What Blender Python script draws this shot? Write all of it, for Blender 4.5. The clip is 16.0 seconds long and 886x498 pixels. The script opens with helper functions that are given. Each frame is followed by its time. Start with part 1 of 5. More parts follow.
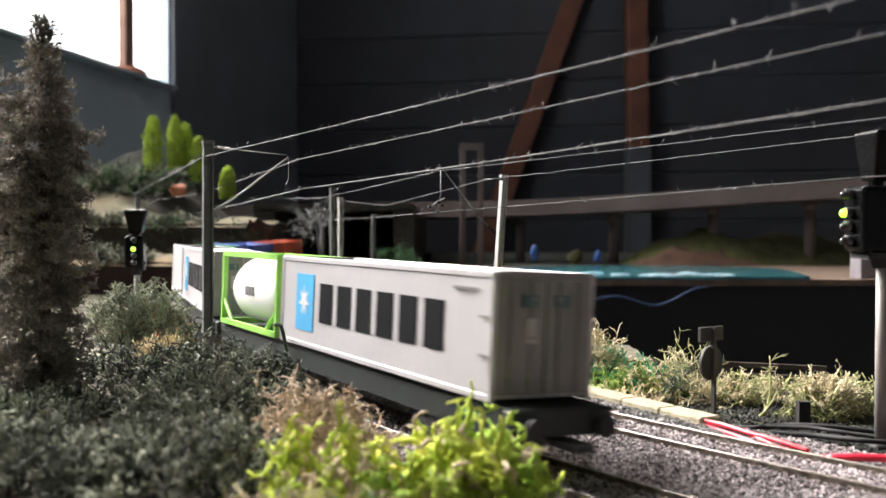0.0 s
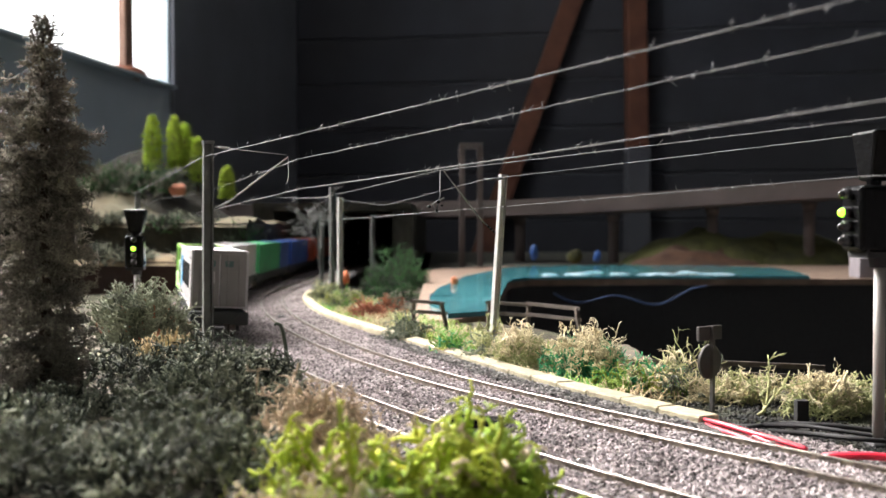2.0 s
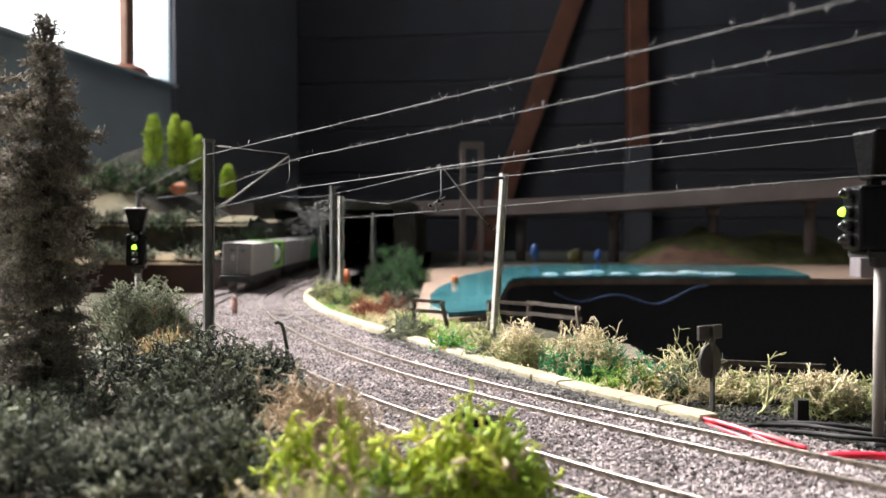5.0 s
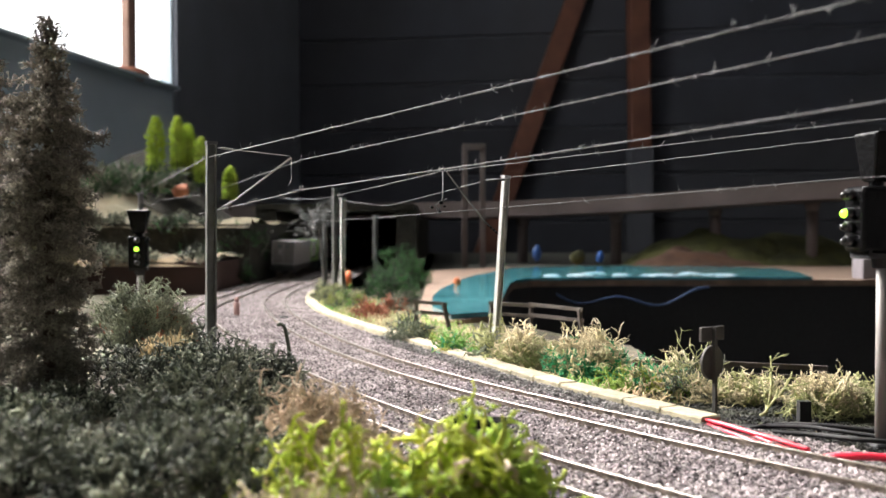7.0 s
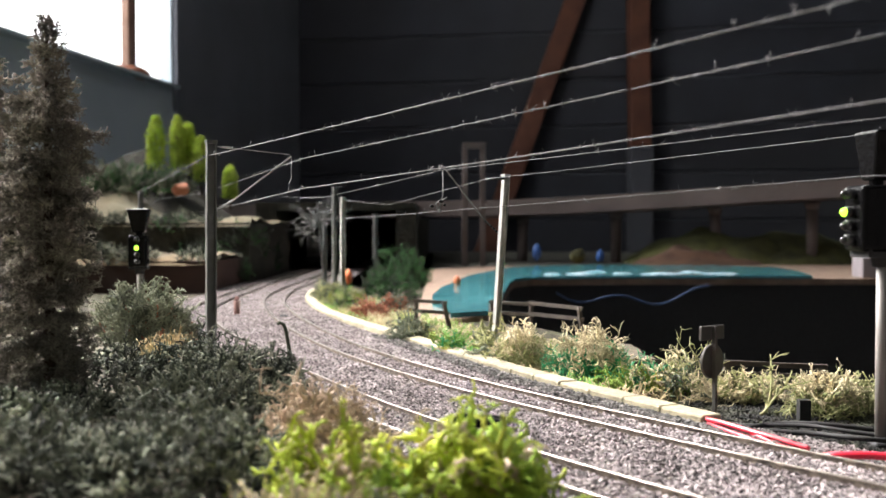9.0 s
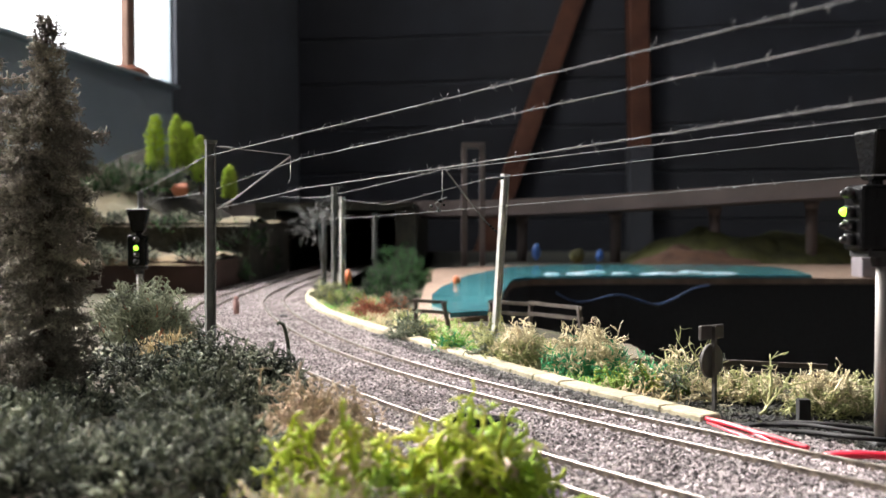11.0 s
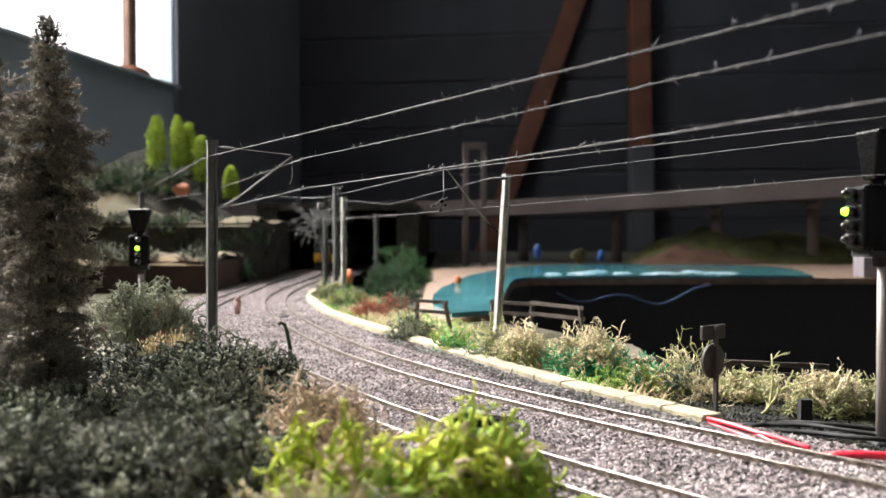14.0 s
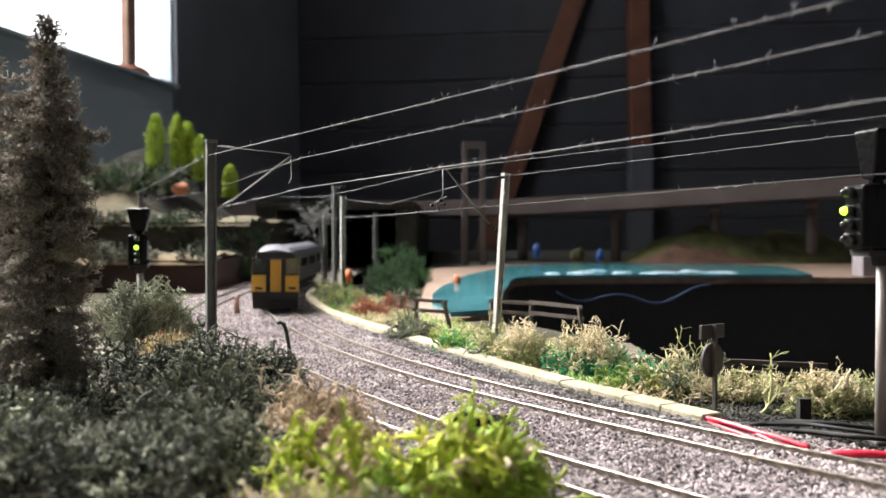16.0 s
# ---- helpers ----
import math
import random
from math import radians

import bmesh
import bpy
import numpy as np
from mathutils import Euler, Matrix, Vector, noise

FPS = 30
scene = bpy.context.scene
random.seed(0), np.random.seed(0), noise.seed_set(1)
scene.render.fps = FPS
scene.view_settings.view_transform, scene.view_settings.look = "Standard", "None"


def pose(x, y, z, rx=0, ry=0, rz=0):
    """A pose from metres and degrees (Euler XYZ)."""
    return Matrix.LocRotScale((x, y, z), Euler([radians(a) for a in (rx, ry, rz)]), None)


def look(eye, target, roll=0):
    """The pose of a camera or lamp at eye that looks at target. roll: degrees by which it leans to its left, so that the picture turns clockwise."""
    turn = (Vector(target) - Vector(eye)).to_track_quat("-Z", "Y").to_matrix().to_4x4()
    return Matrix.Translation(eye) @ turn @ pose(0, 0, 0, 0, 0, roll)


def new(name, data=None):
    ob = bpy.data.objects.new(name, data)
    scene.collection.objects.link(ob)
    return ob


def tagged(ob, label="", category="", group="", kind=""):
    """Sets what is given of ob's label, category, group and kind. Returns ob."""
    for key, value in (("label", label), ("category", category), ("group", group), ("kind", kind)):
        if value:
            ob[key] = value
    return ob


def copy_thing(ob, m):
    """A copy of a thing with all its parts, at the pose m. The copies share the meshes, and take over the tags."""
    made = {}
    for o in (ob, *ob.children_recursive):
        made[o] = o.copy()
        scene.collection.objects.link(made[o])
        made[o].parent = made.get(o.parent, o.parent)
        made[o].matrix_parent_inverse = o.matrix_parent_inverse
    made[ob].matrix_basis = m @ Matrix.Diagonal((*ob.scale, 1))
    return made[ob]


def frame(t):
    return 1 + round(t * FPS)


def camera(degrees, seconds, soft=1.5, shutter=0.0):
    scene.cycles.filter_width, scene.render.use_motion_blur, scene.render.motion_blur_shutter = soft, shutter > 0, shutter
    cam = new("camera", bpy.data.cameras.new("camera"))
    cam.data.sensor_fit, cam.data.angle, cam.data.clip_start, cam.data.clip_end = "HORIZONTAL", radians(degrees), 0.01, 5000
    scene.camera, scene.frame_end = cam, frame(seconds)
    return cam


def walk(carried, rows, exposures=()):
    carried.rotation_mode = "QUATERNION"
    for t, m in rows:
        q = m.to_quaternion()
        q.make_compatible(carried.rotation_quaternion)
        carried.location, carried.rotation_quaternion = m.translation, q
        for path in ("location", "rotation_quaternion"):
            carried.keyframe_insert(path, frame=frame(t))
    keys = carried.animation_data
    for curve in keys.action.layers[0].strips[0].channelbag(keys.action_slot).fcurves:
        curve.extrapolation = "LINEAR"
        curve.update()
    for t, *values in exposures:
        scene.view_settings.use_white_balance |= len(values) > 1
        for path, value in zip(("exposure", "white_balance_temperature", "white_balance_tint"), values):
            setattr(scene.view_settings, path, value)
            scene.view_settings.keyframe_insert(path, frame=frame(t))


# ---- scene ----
cam = camera(49.5, 16.0, soft=1.5, shutter=0.5)
cam.data.dof.use_dof = True
cam.data.dof.focus_distance = 0.34
cam.data.dof.aperture_fstop = 24.0

# seconds, turn to the left, turn up, lean, step forward (mm)
SWAY = (
    (0, -0.132, 0.050, 0.007, 1.5), (0.5, -0.099, 0.050, 0.047, 1.3), (1, -0.115, 0.013, 0.035, 1.2),
    (1.5, -0.175, -0.034, 0.031, 0.8), (2, -0.162, 0.025, -0.018, 0.5), (2.5, -0.128, 0.036, 0.034, 0.4),
    (3, -0.102, 0.048, 0.004, 0.2), (3.5, -0.118, -0.042, 0.057, 0.2), (4, -0.135, -0.055, 0.071, 0.2),
    (6.5, -0.046, 0.046, 0.013, 0), (7, 0.0, 0.071, -0.002, 0), (7.5, 0.039, 0.092, -0.040, 0),
    (8, 0.001, 0.042, -0.017, 0), (8.5, -0.047, 0.007, 0.020, 0), (9, 0, 0, 0, 0),
    (11.5, -0.032, -0.013, -0.050, 0), (12, 0.007, -0.002, -0.060, 0), (12.5, 0.077, 0.022, -0.079, 0),
    (13, 0.054, -0.002, -0.056, 0), (13.5, 0.010, -0.047, -0.070, 0), (14, 0.049, -0.009, -0.068, 0),
    (14.5, 0.057, 0.013, -0.110, 0), (15, 0.058, 0.025, -0.077, 0), (15.5, 0.047, -0.010, -0.090, 0),
    (16, 0.001, -0.052, -0.068, 0))
walk(cam, [(t, pose(0, f * 0.001, 0.057, 88.7 + up, 0, turn) @ pose(0, 0, 0, 0, 0, lean))
           for t, turn, up, lean, f in SWAY])

# ---- world and light ----
world = bpy.data.worlds.new("sky")
scene.world = world
world.use_nodes = True
wn = world.node_tree.nodes
sky = wn.new("ShaderNodeTexSky")
sky.sky_type, sky.sun_disc = "NISHITA", False
sky.sun_elevation, sky.sun_rotation = radians(38), radians(-60)
wn["Background"].inputs["Strength"].default_value = 0.12
world.node_tree.links.new(sky.outputs["Color"], wn["Background"].inputs["Color"])
scene.view_settings.exposure = 0.0

WIN_DIR = Vector((0.165, 0.986, 0)).normalized()
WIN_FAR = Vector((-0.705, 2.5, 0))


def on_left_wall(along, z, out=0.0):
    """A point of the window wall: metres along it from the window's far jamb (towards the camera), height, metres outwards."""
    p = WIN_FAR - WIN_DIR * along + Vector((-WIN_DIR.y, WIN_DIR.x, 0)) * out
    return Vector((p.x, p.y, z))


far_lamp = new("window_light", bpy.data.lights.new("window_light", "AREA"))
far_lamp.data.shape, far_lamp.data.size, far_lamp.data.size_y = "RECTANGLE", 0.6, 0.8
far_lamp.data.energy = 4.0
far_lamp.data.color = (1.0, 0.95, 0.92)
far_lamp.matrix_world = look(on_left_wall(0.36, 0.86, 0.02), on_left_wall(0.36, 0.86, 0.02) + Vector((0.9, 0.3, -0.4)))
lamp = new("window_light", bpy.data.lights.new("window_light", "AREA"))
lamp.data.shape, lamp.data.size, lamp.data.size_y = "RECTANGLE", 1.4, 0.8
lamp.data.energy = 41.0
lamp.data.spread = radians(74)
lamp.data.color = (1.0, 0.945, 0.92)
lamp.matrix_world = look(on_left_wall(1.42, 1.12, 0.02), (-0.03, 0.34, 0.0))


# ---- materials ----
def mat(name, color, rough=0.7, metal=0.0, color2=None, scale=60.0, bump=0.0, bump_scale=None, grime=None,
        island=0.0, obj=0.0, coat=0.0, spec=0.5, trans=0.0, emit=None, emit_s=0.0, detail=4.0):
    m = bpy.data.materials.new(name)
    m.use_nodes = True
    nt = m.node_tree
    bs = nt.nodes["Principled BSDF"]
    bs.inputs["Roughness"].default_value = rough
    bs.inputs["Metallic"].default_value = metal
    bs.inputs["Coat Weight"].default_value = coat
    bs.inputs["Specular IOR Level"].default_value = spec
    co = nt.nodes.new("ShaderNodeTexCoord").outputs["Object"]
    n1 = nt.nodes.new("ShaderNodeTexNoise")
    n1.inputs["Scale"].default_value, n1.inputs["Detail"].default_value = scale, detail
    nt.links.new(co, n1.inputs["Vector"])
    ramp = nt.nodes.new("ShaderNodeValToRGB")
    c2 = color2 or tuple(c * 0.72 for c in color)
    ramp.color_ramp.elements[0].position, ramp.color_ramp.elements[1].position = 0.35, 0.68
    ramp.color_ramp.elements[0].color, ramp.color_ramp.elements[1].color = (*c2, 1), (*color, 1)
    nt.links.new(n1.outputs["Fac"], ramp.inputs["Fac"])
    out = ramp.outputs["Color"]
    if grime:
        n2 = nt.nodes.new("ShaderNodeTexNoise")
        n2.inputs["Scale"].default_value, n2.inputs["Detail"].default_value = scale * 0.17, 3
        nt.links.new(co, n2.inputs["Vector"])
        r2 = nt.nodes.new("ShaderNodeValToRGB")
        r2.color_ramp.elements[0].position, r2.color_ramp.elements[1].position = 0.48, 0.7
        nt.links.new(n2.outputs["Fac"], r2.inputs["Fac"])
        mx = nt.nodes.new("ShaderNodeMixRGB")
        nt.links.new(r2.outputs["Color"], mx.inputs["Fac"])
        nt.links.new(out, mx.inputs["Color1"])
        mx.inputs["Color2"].default_value = (*grime, 1)
        out = mx.outputs["Color"]
    for amount, node, socket in ((island, "ShaderNodeNewGeometry", "Random Per Island"), (obj, "ShaderNodeObjectInfo", "Random")):
        if amount:
            src = nt.nodes.new(node)
            mr = nt.nodes.new("ShaderNodeMapRange")
            mr.inputs["To Min"].default_value, mr.inputs["To Max"].default_value = 1 - amount, 1 + amount
            nt.links.new(src.outputs[socket], mr.inputs["Value"])
            hv = nt.nodes.new("ShaderNodeHueSaturation")
            nt.links.new(mr.outputs["Result"], hv.inputs["Value"])
            nt.links.new(out, hv.inputs["Color"])
            out = hv.outputs["Color"]
    nt.links.new(out, bs.inputs["Base Color"])
    if bump:
        n3 = nt.nodes.new("ShaderNodeTexNoise")
        n3.inputs["Scale"].default_value, n3.inputs["Detail"].default_value = bump_scale or scale * 4, 5
        nt.links.new(co, n3.inputs["Vector"])
        bp = nt.nodes.new("ShaderNodeBump")
        bp.inputs["Strength"].default_value, bp.inputs["Distance"].default_value = 0.8, bump
        nt.links.new(n3.outputs["Fac"], bp.inputs["Height"])
        nt.links.new(bp.outputs["Normal"], bs.inputs["Normal"])
    if trans:
        bs.inputs["Transmission Weight"].default_value = trans
    if emit:
        bs.inputs["Emission Color"].default_value, bs.inputs["Emission Strength"].default_value = (*emit, 1), emit_s
    return m


M_EARTH = mat("earth_scatter", (0.16, 0.13, 0.09), 0.95, color2=(0.05, 0.05, 0.035), scale=180, bump=0.0012, grime=(0.09, 0.11, 0.05))
M_SOIL_DARK = mat("dark_soil", (0.05, 0.05, 0.045), 0.95, color2=(0.02, 0.02, 0.02), scale=400, bump=0.001, grime=(0.08, 0.085, 0.05))
M_SOIL_GREY = mat("grey_scatter", (0.22, 0.205, 0.195), 0.95, color2=(0.08, 0.078, 0.075), scale=300, island=0.6)
M_BALLAST = mat("ballast_bed", (0.34, 0.3, 0.29), 0.9, color2=(0.12, 0.105, 0.105), scale=900, bump=0.0015, bump_scale=900, grime=(0.24, 0.21, 0.2))
M_STONE = mat("ballast_stone", (0.38, 0.335, 0.335), 0.85, color2=(0.22, 0.19, 0.19), scale=60, island=0.88)
M_RAILTOP = mat("rail_polished", (0.33, 0.3, 0.265), 0.3, 1.0, color2=(0.23, 0.205, 0.18), scale=300)
M_RAILSIDE = mat("rail_rusty", (0.24, 0.195, 0.155), 0.75, 0.0, color2=(0.07, 0.055, 0.045), scale=400)
M_SLEEPER = mat("sleeper_grey", (0.17, 0.15, 0.13), 0.85, scale=300, obj=0.25)
M_KERB = mat("kerb_cream", (0.4, 0.355, 0.24), 0.85, color2=(0.28, 0.25, 0.17), scale=350, bump=0.0006, grime=(0.22, 0.2, 0.14), obj=0.14)
M_MAST = mat("mast_grey", (0.15, 0.155, 0.15), 0.5, 0.2, color2=(0.1, 0.105, 0.1), scale=200, bump=0.0001)
M_MAST_W = mat("mast_white", (0.45, 0.45, 0.43), 0.5, 0.1, color2=(0.33, 0.33, 0.31), scale=200)
M_WIRE = mat("wire_dusty", (0.2, 0.2, 0.2), 0.7, 0.0, color2=(0.11, 0.11, 0.11), scale=700)
M_BLACK = mat("black_gloss", (0.006, 0.006, 0.0065), 0.22, scale=300, spec=0.13, bump=0.0003, bump_scale=500)
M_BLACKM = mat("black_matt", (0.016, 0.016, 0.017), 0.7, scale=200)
M_LENS_OFF = mat("lens_smoke", (0.03, 0.029, 0.028), 0.22)
M_HOOD = mat("hood_black", (0.03, 0.03, 0.03), 0.3, scale=300)
M_MARK = mat("faded_mark", (0.06, 0.13, 0.13), 0.6)
M_LEG = mat("table_leg_wood", (0.12, 0.08, 0.05), 0.8, color2=(0.08, 0.05, 0.035), scale=20)
M_GREEN_LIGHT = mat("green_lamp", (0.3, 0.8, 0.05), 0.4, emit=(0.35, 1.0, 0.03), emit_s=6.0)
M_POST = mat("post_steel", (0.28, 0.265, 0.245), 0.5, 0.1, color2=(0.3, 0.28, 0.26), scale=150)
M_SIGN = mat("sign_grey", (0.06, 0.055, 0.05), 0.6, scale=150)
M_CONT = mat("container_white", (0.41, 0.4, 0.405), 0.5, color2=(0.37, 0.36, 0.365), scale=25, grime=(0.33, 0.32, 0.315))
# end paint of the white-grey containers, darkened to carry the shade on their doors
M_CONT_DOOR = mat("container_shaded_grey", (0.2, 0.193, 0.188), 0.55, color2=(0.165, 0.16, 0.155), scale=60, grime=(0.13, 0.125, 0.12))
M_CONT_WHITE = mat("tank_white", (0.85, 0.86, 0.86), 0.4, color2=(0.78, 0.79, 0.79), scale=30)
M_LIME = mat("frame_lime", (0.28, 0.6, 0.1), 0.5, scale=60)
M_CGREEN = mat("container_green", (0.02, 0.25, 0.08), 0.5, color2=(0.015, 0.18, 0.06), scale=40)
M_CBLUE = mat("container_blue", (0.03, 0.09, 0.32), 0.5, color2=(0.02, 0.06, 0.24), scale=40)
M_CRED = mat("container_red", (0.55, 0.1, 0.04), 0.5, color2=(0.42, 0.07, 0.03), scale=40)
M_LETTER = mat("letter_black", (0.008, 0.0085, 0.01), 0.8, spec=0.06)
M_PANEL = mat("panel_blue", (0.06, 0.36, 0.62), 0.5, color2=(0.05, 0.3, 0.55), scale=50)
M_STAR = mat("star_white", (0.85, 0.88, 0.9), 0.5)
M_WAGON = mat("wagon_green_black", (0.012, 0.018, 0.015), 0.6, color2=(0.008, 0.011, 0.01), scale=90)
M_YELLOW = mat("emu_yellow", (0.6, 0.33, 0.02), 0.45, color2=(0.48, 0.26, 0.015), scale=80)
M_EMU = mat("emu_grey", (0.12, 0.123, 0.13), 0.5, color2=(0.09, 0.093, 0.1), scale=60)
M_EMU_ROOF = mat("emu_roof", (0.12, 0.13, 0.155), 0.45, color2=(0.09, 0.095, 0.115), scale=60)
M_GLASS_DARK = mat("cab_glass", (0.02, 0.024, 0.03), 0.08, coat=0.6)
M_TIMBER = mat("timber_red", (0.15, 0.055, 0.03), 0.7, color2=(0.09, 0.032, 0.018), scale=14, bump=0.001)
M_WALL = mat("wall_slate", (0.088, 0.092, 0.108), 0.85, color2=(0.068, 0.071, 0.083), scale=3, bump=0.0008, bump_scale=200)
M_PANEL_DARK = mat("panel_grey_glare", (0.17, 0.182, 0.212), 0.8, color2=(0.135, 0.145, 0.168), scale=4, bump=0.0006, bump_scale=160)
M_PALE_BOUNCE = mat("pale_bounce", (0.62, 0.62, 0.63), 0.9, color2=(0.56, 0.56, 0.57), scale=5, bump=0.0006, bump_scale=90)
M_CLAD = mat("cladding_slate", (0.031, 0.034, 0.045), 0.8, color2=(0.023, 0.025, 0.033), scale=6, bump=0.0006, bump_scale=160, obj=0.14, grime=(0.034, 0.034, 0.037))
M_WALL_L = mat("wall_bluegrey", (0.64, 0.74, 0.82), 0.8, color2=(0.56, 0.66, 0.73), scale=4)
M_FRAME = mat("window_frame_wood", (0.3, 0.17, 0.12), 0.6, color2=(0.22, 0.12, 0.08), scale=30)
M_DECK = mat("viaduct_concrete", (0.165, 0.128, 0.12), 0.85, color2=(0.12, 0.095, 0.088), scale=18, bump=0.0006, grime=(0.13, 0.1, 0.09))
M_BOARD = mat("fascia_brown", (0.07, 0.036, 0.028), 0.85, color2=(0.045, 0.025, 0.02), scale=14, grime=(0.03, 0.022, 0.018))
M_TANGRASS = mat("straw_grass", (0.56, 0.46, 0.27), 0.95, color2=(0.38, 0.31, 0.18), scale=160, bump=0.001, island=0.3)
M_TERRACE = mat("dry_meadow", (0.17, 0.125, 0.065), 0.95, color2=(0.05, 0.045, 0.028), scale=30, bump=0.002, grime=(0.14, 0.13, 0.08))
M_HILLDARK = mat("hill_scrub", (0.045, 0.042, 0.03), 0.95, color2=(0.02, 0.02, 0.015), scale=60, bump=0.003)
M_SAND = mat("beach_sand", (0.26, 0.18, 0.13), 0.95, color2=(0.18, 0.122, 0.088), scale=60, bump=0.0008)
M_SEA = mat("sea_turquoise", (0.08, 0.29, 0.32), 0.2, color2=(0.025, 0.13, 0.16), scale=18, bump=0.002, bump_scale=40, coat=0.5)
M_FOAM = mat("surf_white", (0.42, 0.5, 0.53), 0.7, color2=(0.15, 0.3, 0.36), scale=40, bump=0.001)
M_MOSSHILL = mat("moss_hill", (0.11, 0.115, 0.035), 0.95, color2=(0.06, 0.06, 0.025), scale=40, bump=0.004, bump_scale=120)
M_EARTHBANK = mat("rusty_earth", (0.12, 0.062, 0.036), 0.95, color2=(0.07, 0.038, 0.026), scale=30, bump=0.003, bump_scale=150)
M_BLOCK = mat("block_lilac", (0.3, 0.27, 0.29), 0.8, scale=40)
M_FLOOR = mat("room_floor", (0.05, 0.045, 0.04), 0.8, scale=5)
M_FENCE = mat("fence_weathered", (0.12, 0.1, 0.085), 0.8, color2=(0.08, 0.065, 0.055), scale=200)
M_BARK = mat("bark", (0.09, 0.06, 0.045), 0.9, scale=300)
M_SPRUCE = mat("spruce_needles", (0.36, 0.33, 0.265), 0.9, color2=(0.14, 0.125, 0.11), scale=120, island=0.5)
M_HEDGE = mat("hedge_grey_olive", (0.25, 0.27, 0.19), 0.9, color2=(0.12, 0.13, 0.1), scale=60, island=0.5)
M_HEDGE2 = mat("hedge_dark_green", (0.06, 0.075, 0.05), 0.9, color2=(0.03, 0.035, 0.027), scale=60, island=0.5)
M_LIME_LICHEN = mat("lichen_lime", (0.55, 0.55, 0.06), 0.85, color2=(0.28, 0.42, 0.05), scale=55, island=0.3)
M_CREAM_LICHEN = mat("lichen_cream", (0.68, 0.6, 0.42), 0.9, color2=(0.5, 0.44, 0.28), scale=60, island=0.25)
M_PINK = mat("faded_pink", (0.45, 0.27, 0.24), 0.8, color2=(0.34, 0.2, 0.18), scale=200)
M_PALE_LICHEN = mat("lichen_pale_green", (0.42, 0.42, 0.22), 0.9, color2=(0.3, 0.32, 0.14), scale=60, island=0.3)
M_GREEN_LICHEN = mat("lichen_emerald", (0.06, 0.34, 0.15), 0.9, color2=(0.03, 0.2, 0.09), scale=60, island=0.35)
M_BEIGE_LICHEN = mat("lichen_beige", (0.6, 0.48, 0.36), 0.9, color2=(0.42, 0.33, 0.24), scale=60, island=0.3)
M_GREY_LICHEN = mat("lichen_grey_green", (0.2, 0.23, 0.16), 0.9, color2=(0.11, 0.125, 0.09), scale=60, island=0.4)
M_SAGE = mat("lichen_sage", (0.36, 0.39, 0.27), 0.9, color2=(0.17, 0.19, 0.13), scale=60, island=0.4)
M_RUST_LICHEN = mat("lichen_rust", (0.42, 0.17, 0.1), 0.9, color2=(0.26, 0.1, 0.06), scale=60, island=0.3)
M_GRASS = mat("grass_green", (0.1, 0.36, 0.08), 0.95, color2=(0.3, 0.3, 0.06), scale=45, island=0.3)
M_POPLAR = mat("poplar_lime", (0.6, 0.72, 0.12), 0.9, color2=(0.4, 0.55, 0.07), scale=60, island=0.3)
M_BUSH_FAR = mat("bush_far_green", (0.045, 0.13, 0.035), 0.9, color2=(0.025, 0.065, 0.022), scale=60, island=0.5)
M_REDWIRE = mat("cable_red", (0.75, 0.03, 0.06), 0.35, color2=(0.65, 0.02, 0.05), coat=0.3)
M_BLUEWIRE = mat("cable_blue", (0.045, 0.085, 0.19), 0.5)
M_ORANGE = mat("orange_plastic", (0.75, 0.2, 0.07), 0.5)
M_BLUEP = mat("blue_plastic", (0.03, 0.11, 0.36), 0.5)
M_OUT = mat("outside_white", (0.9, 0.9, 0.9), 0.9, emit=(1.0, 1.0, 1.0), emit_s=2.4)


# ---- mesh helpers ----
def box(bm, c, s, m=None):
    r = bmesh.ops.create_cube(bm, size=1.0)
    mm = Matrix.Translation(c) @ Matrix.Diagonal((*s, 1))
    bmesh.ops.transform(bm, matrix=(m @ mm) if m else mm, verts=r["verts"])
    return r["verts"]


def rod(bm, a, b, r0, r1=None, n=8):
    a, b = Vector(a), Vector(b)
    r1 = r0 if r1 is None else r1
    d = b - a
    r = bmesh.ops.create_cone(bm, cap_ends=True, segments=n, radius1=r0, radius2=r1, depth=d.length)
    mm = Matrix.Translation((a + b) / 2) @ d.to_track_quat("Z", "Y").to_matrix().to_4x4()
    bmesh.ops.transform(bm, matrix=mm, verts=r["verts"])
    return r["verts"]


def ball(bm, c, s, sub=2):
    r = bmesh.ops.create_icosphere(bm, subdivisions=sub, radius=1.0)
    bmesh.ops.transform(bm, matrix=Matrix.Translation(c) @ Matrix.Diagonal((*s, 1)), verts=r["verts"])
    return r["verts"]


def bevel(bm, w, seg=2):
    bmesh.ops.bevel(bm, geom=[e for e in bm.edges if e.is_manifold and e.calc_face_angle(0) > 0.5], offset=w, segments=seg,
                    affect="EDGES", profile=0.5)


def mesh_of(name, bm, material, smooth=False):
    me = bpy.data.meshes.new(name)
    bm.to_mesh(me)
    bm.free()
    for m in (material if isinstance(material, (list, tuple)) else [material]):
        me.materials.append(m)
    if smooth:
        me.polygons.foreach_set("use_smooth", [True] * len(me.polygons))
    return me


def part(name, bm, material, parent=None, label="", smooth=False):
    ob = new(name, mesh_of(name, bm, material, smooth))
    if parent:
        ob.parent = parent
    return tagged(ob, label) if label else ob


def raw(name, verts, faces, material, parent=None, smooth=False):
    me = bpy.data.meshes.new(name)
    me.from_pydata(verts, [], faces)
    me.materials.append(material)
    if smooth:
        me.polygons.foreach_set("use_smooth", [True] * len(me.polygons))
    ob = new(name, me)
    if parent:
        ob.parent = parent
    return ob


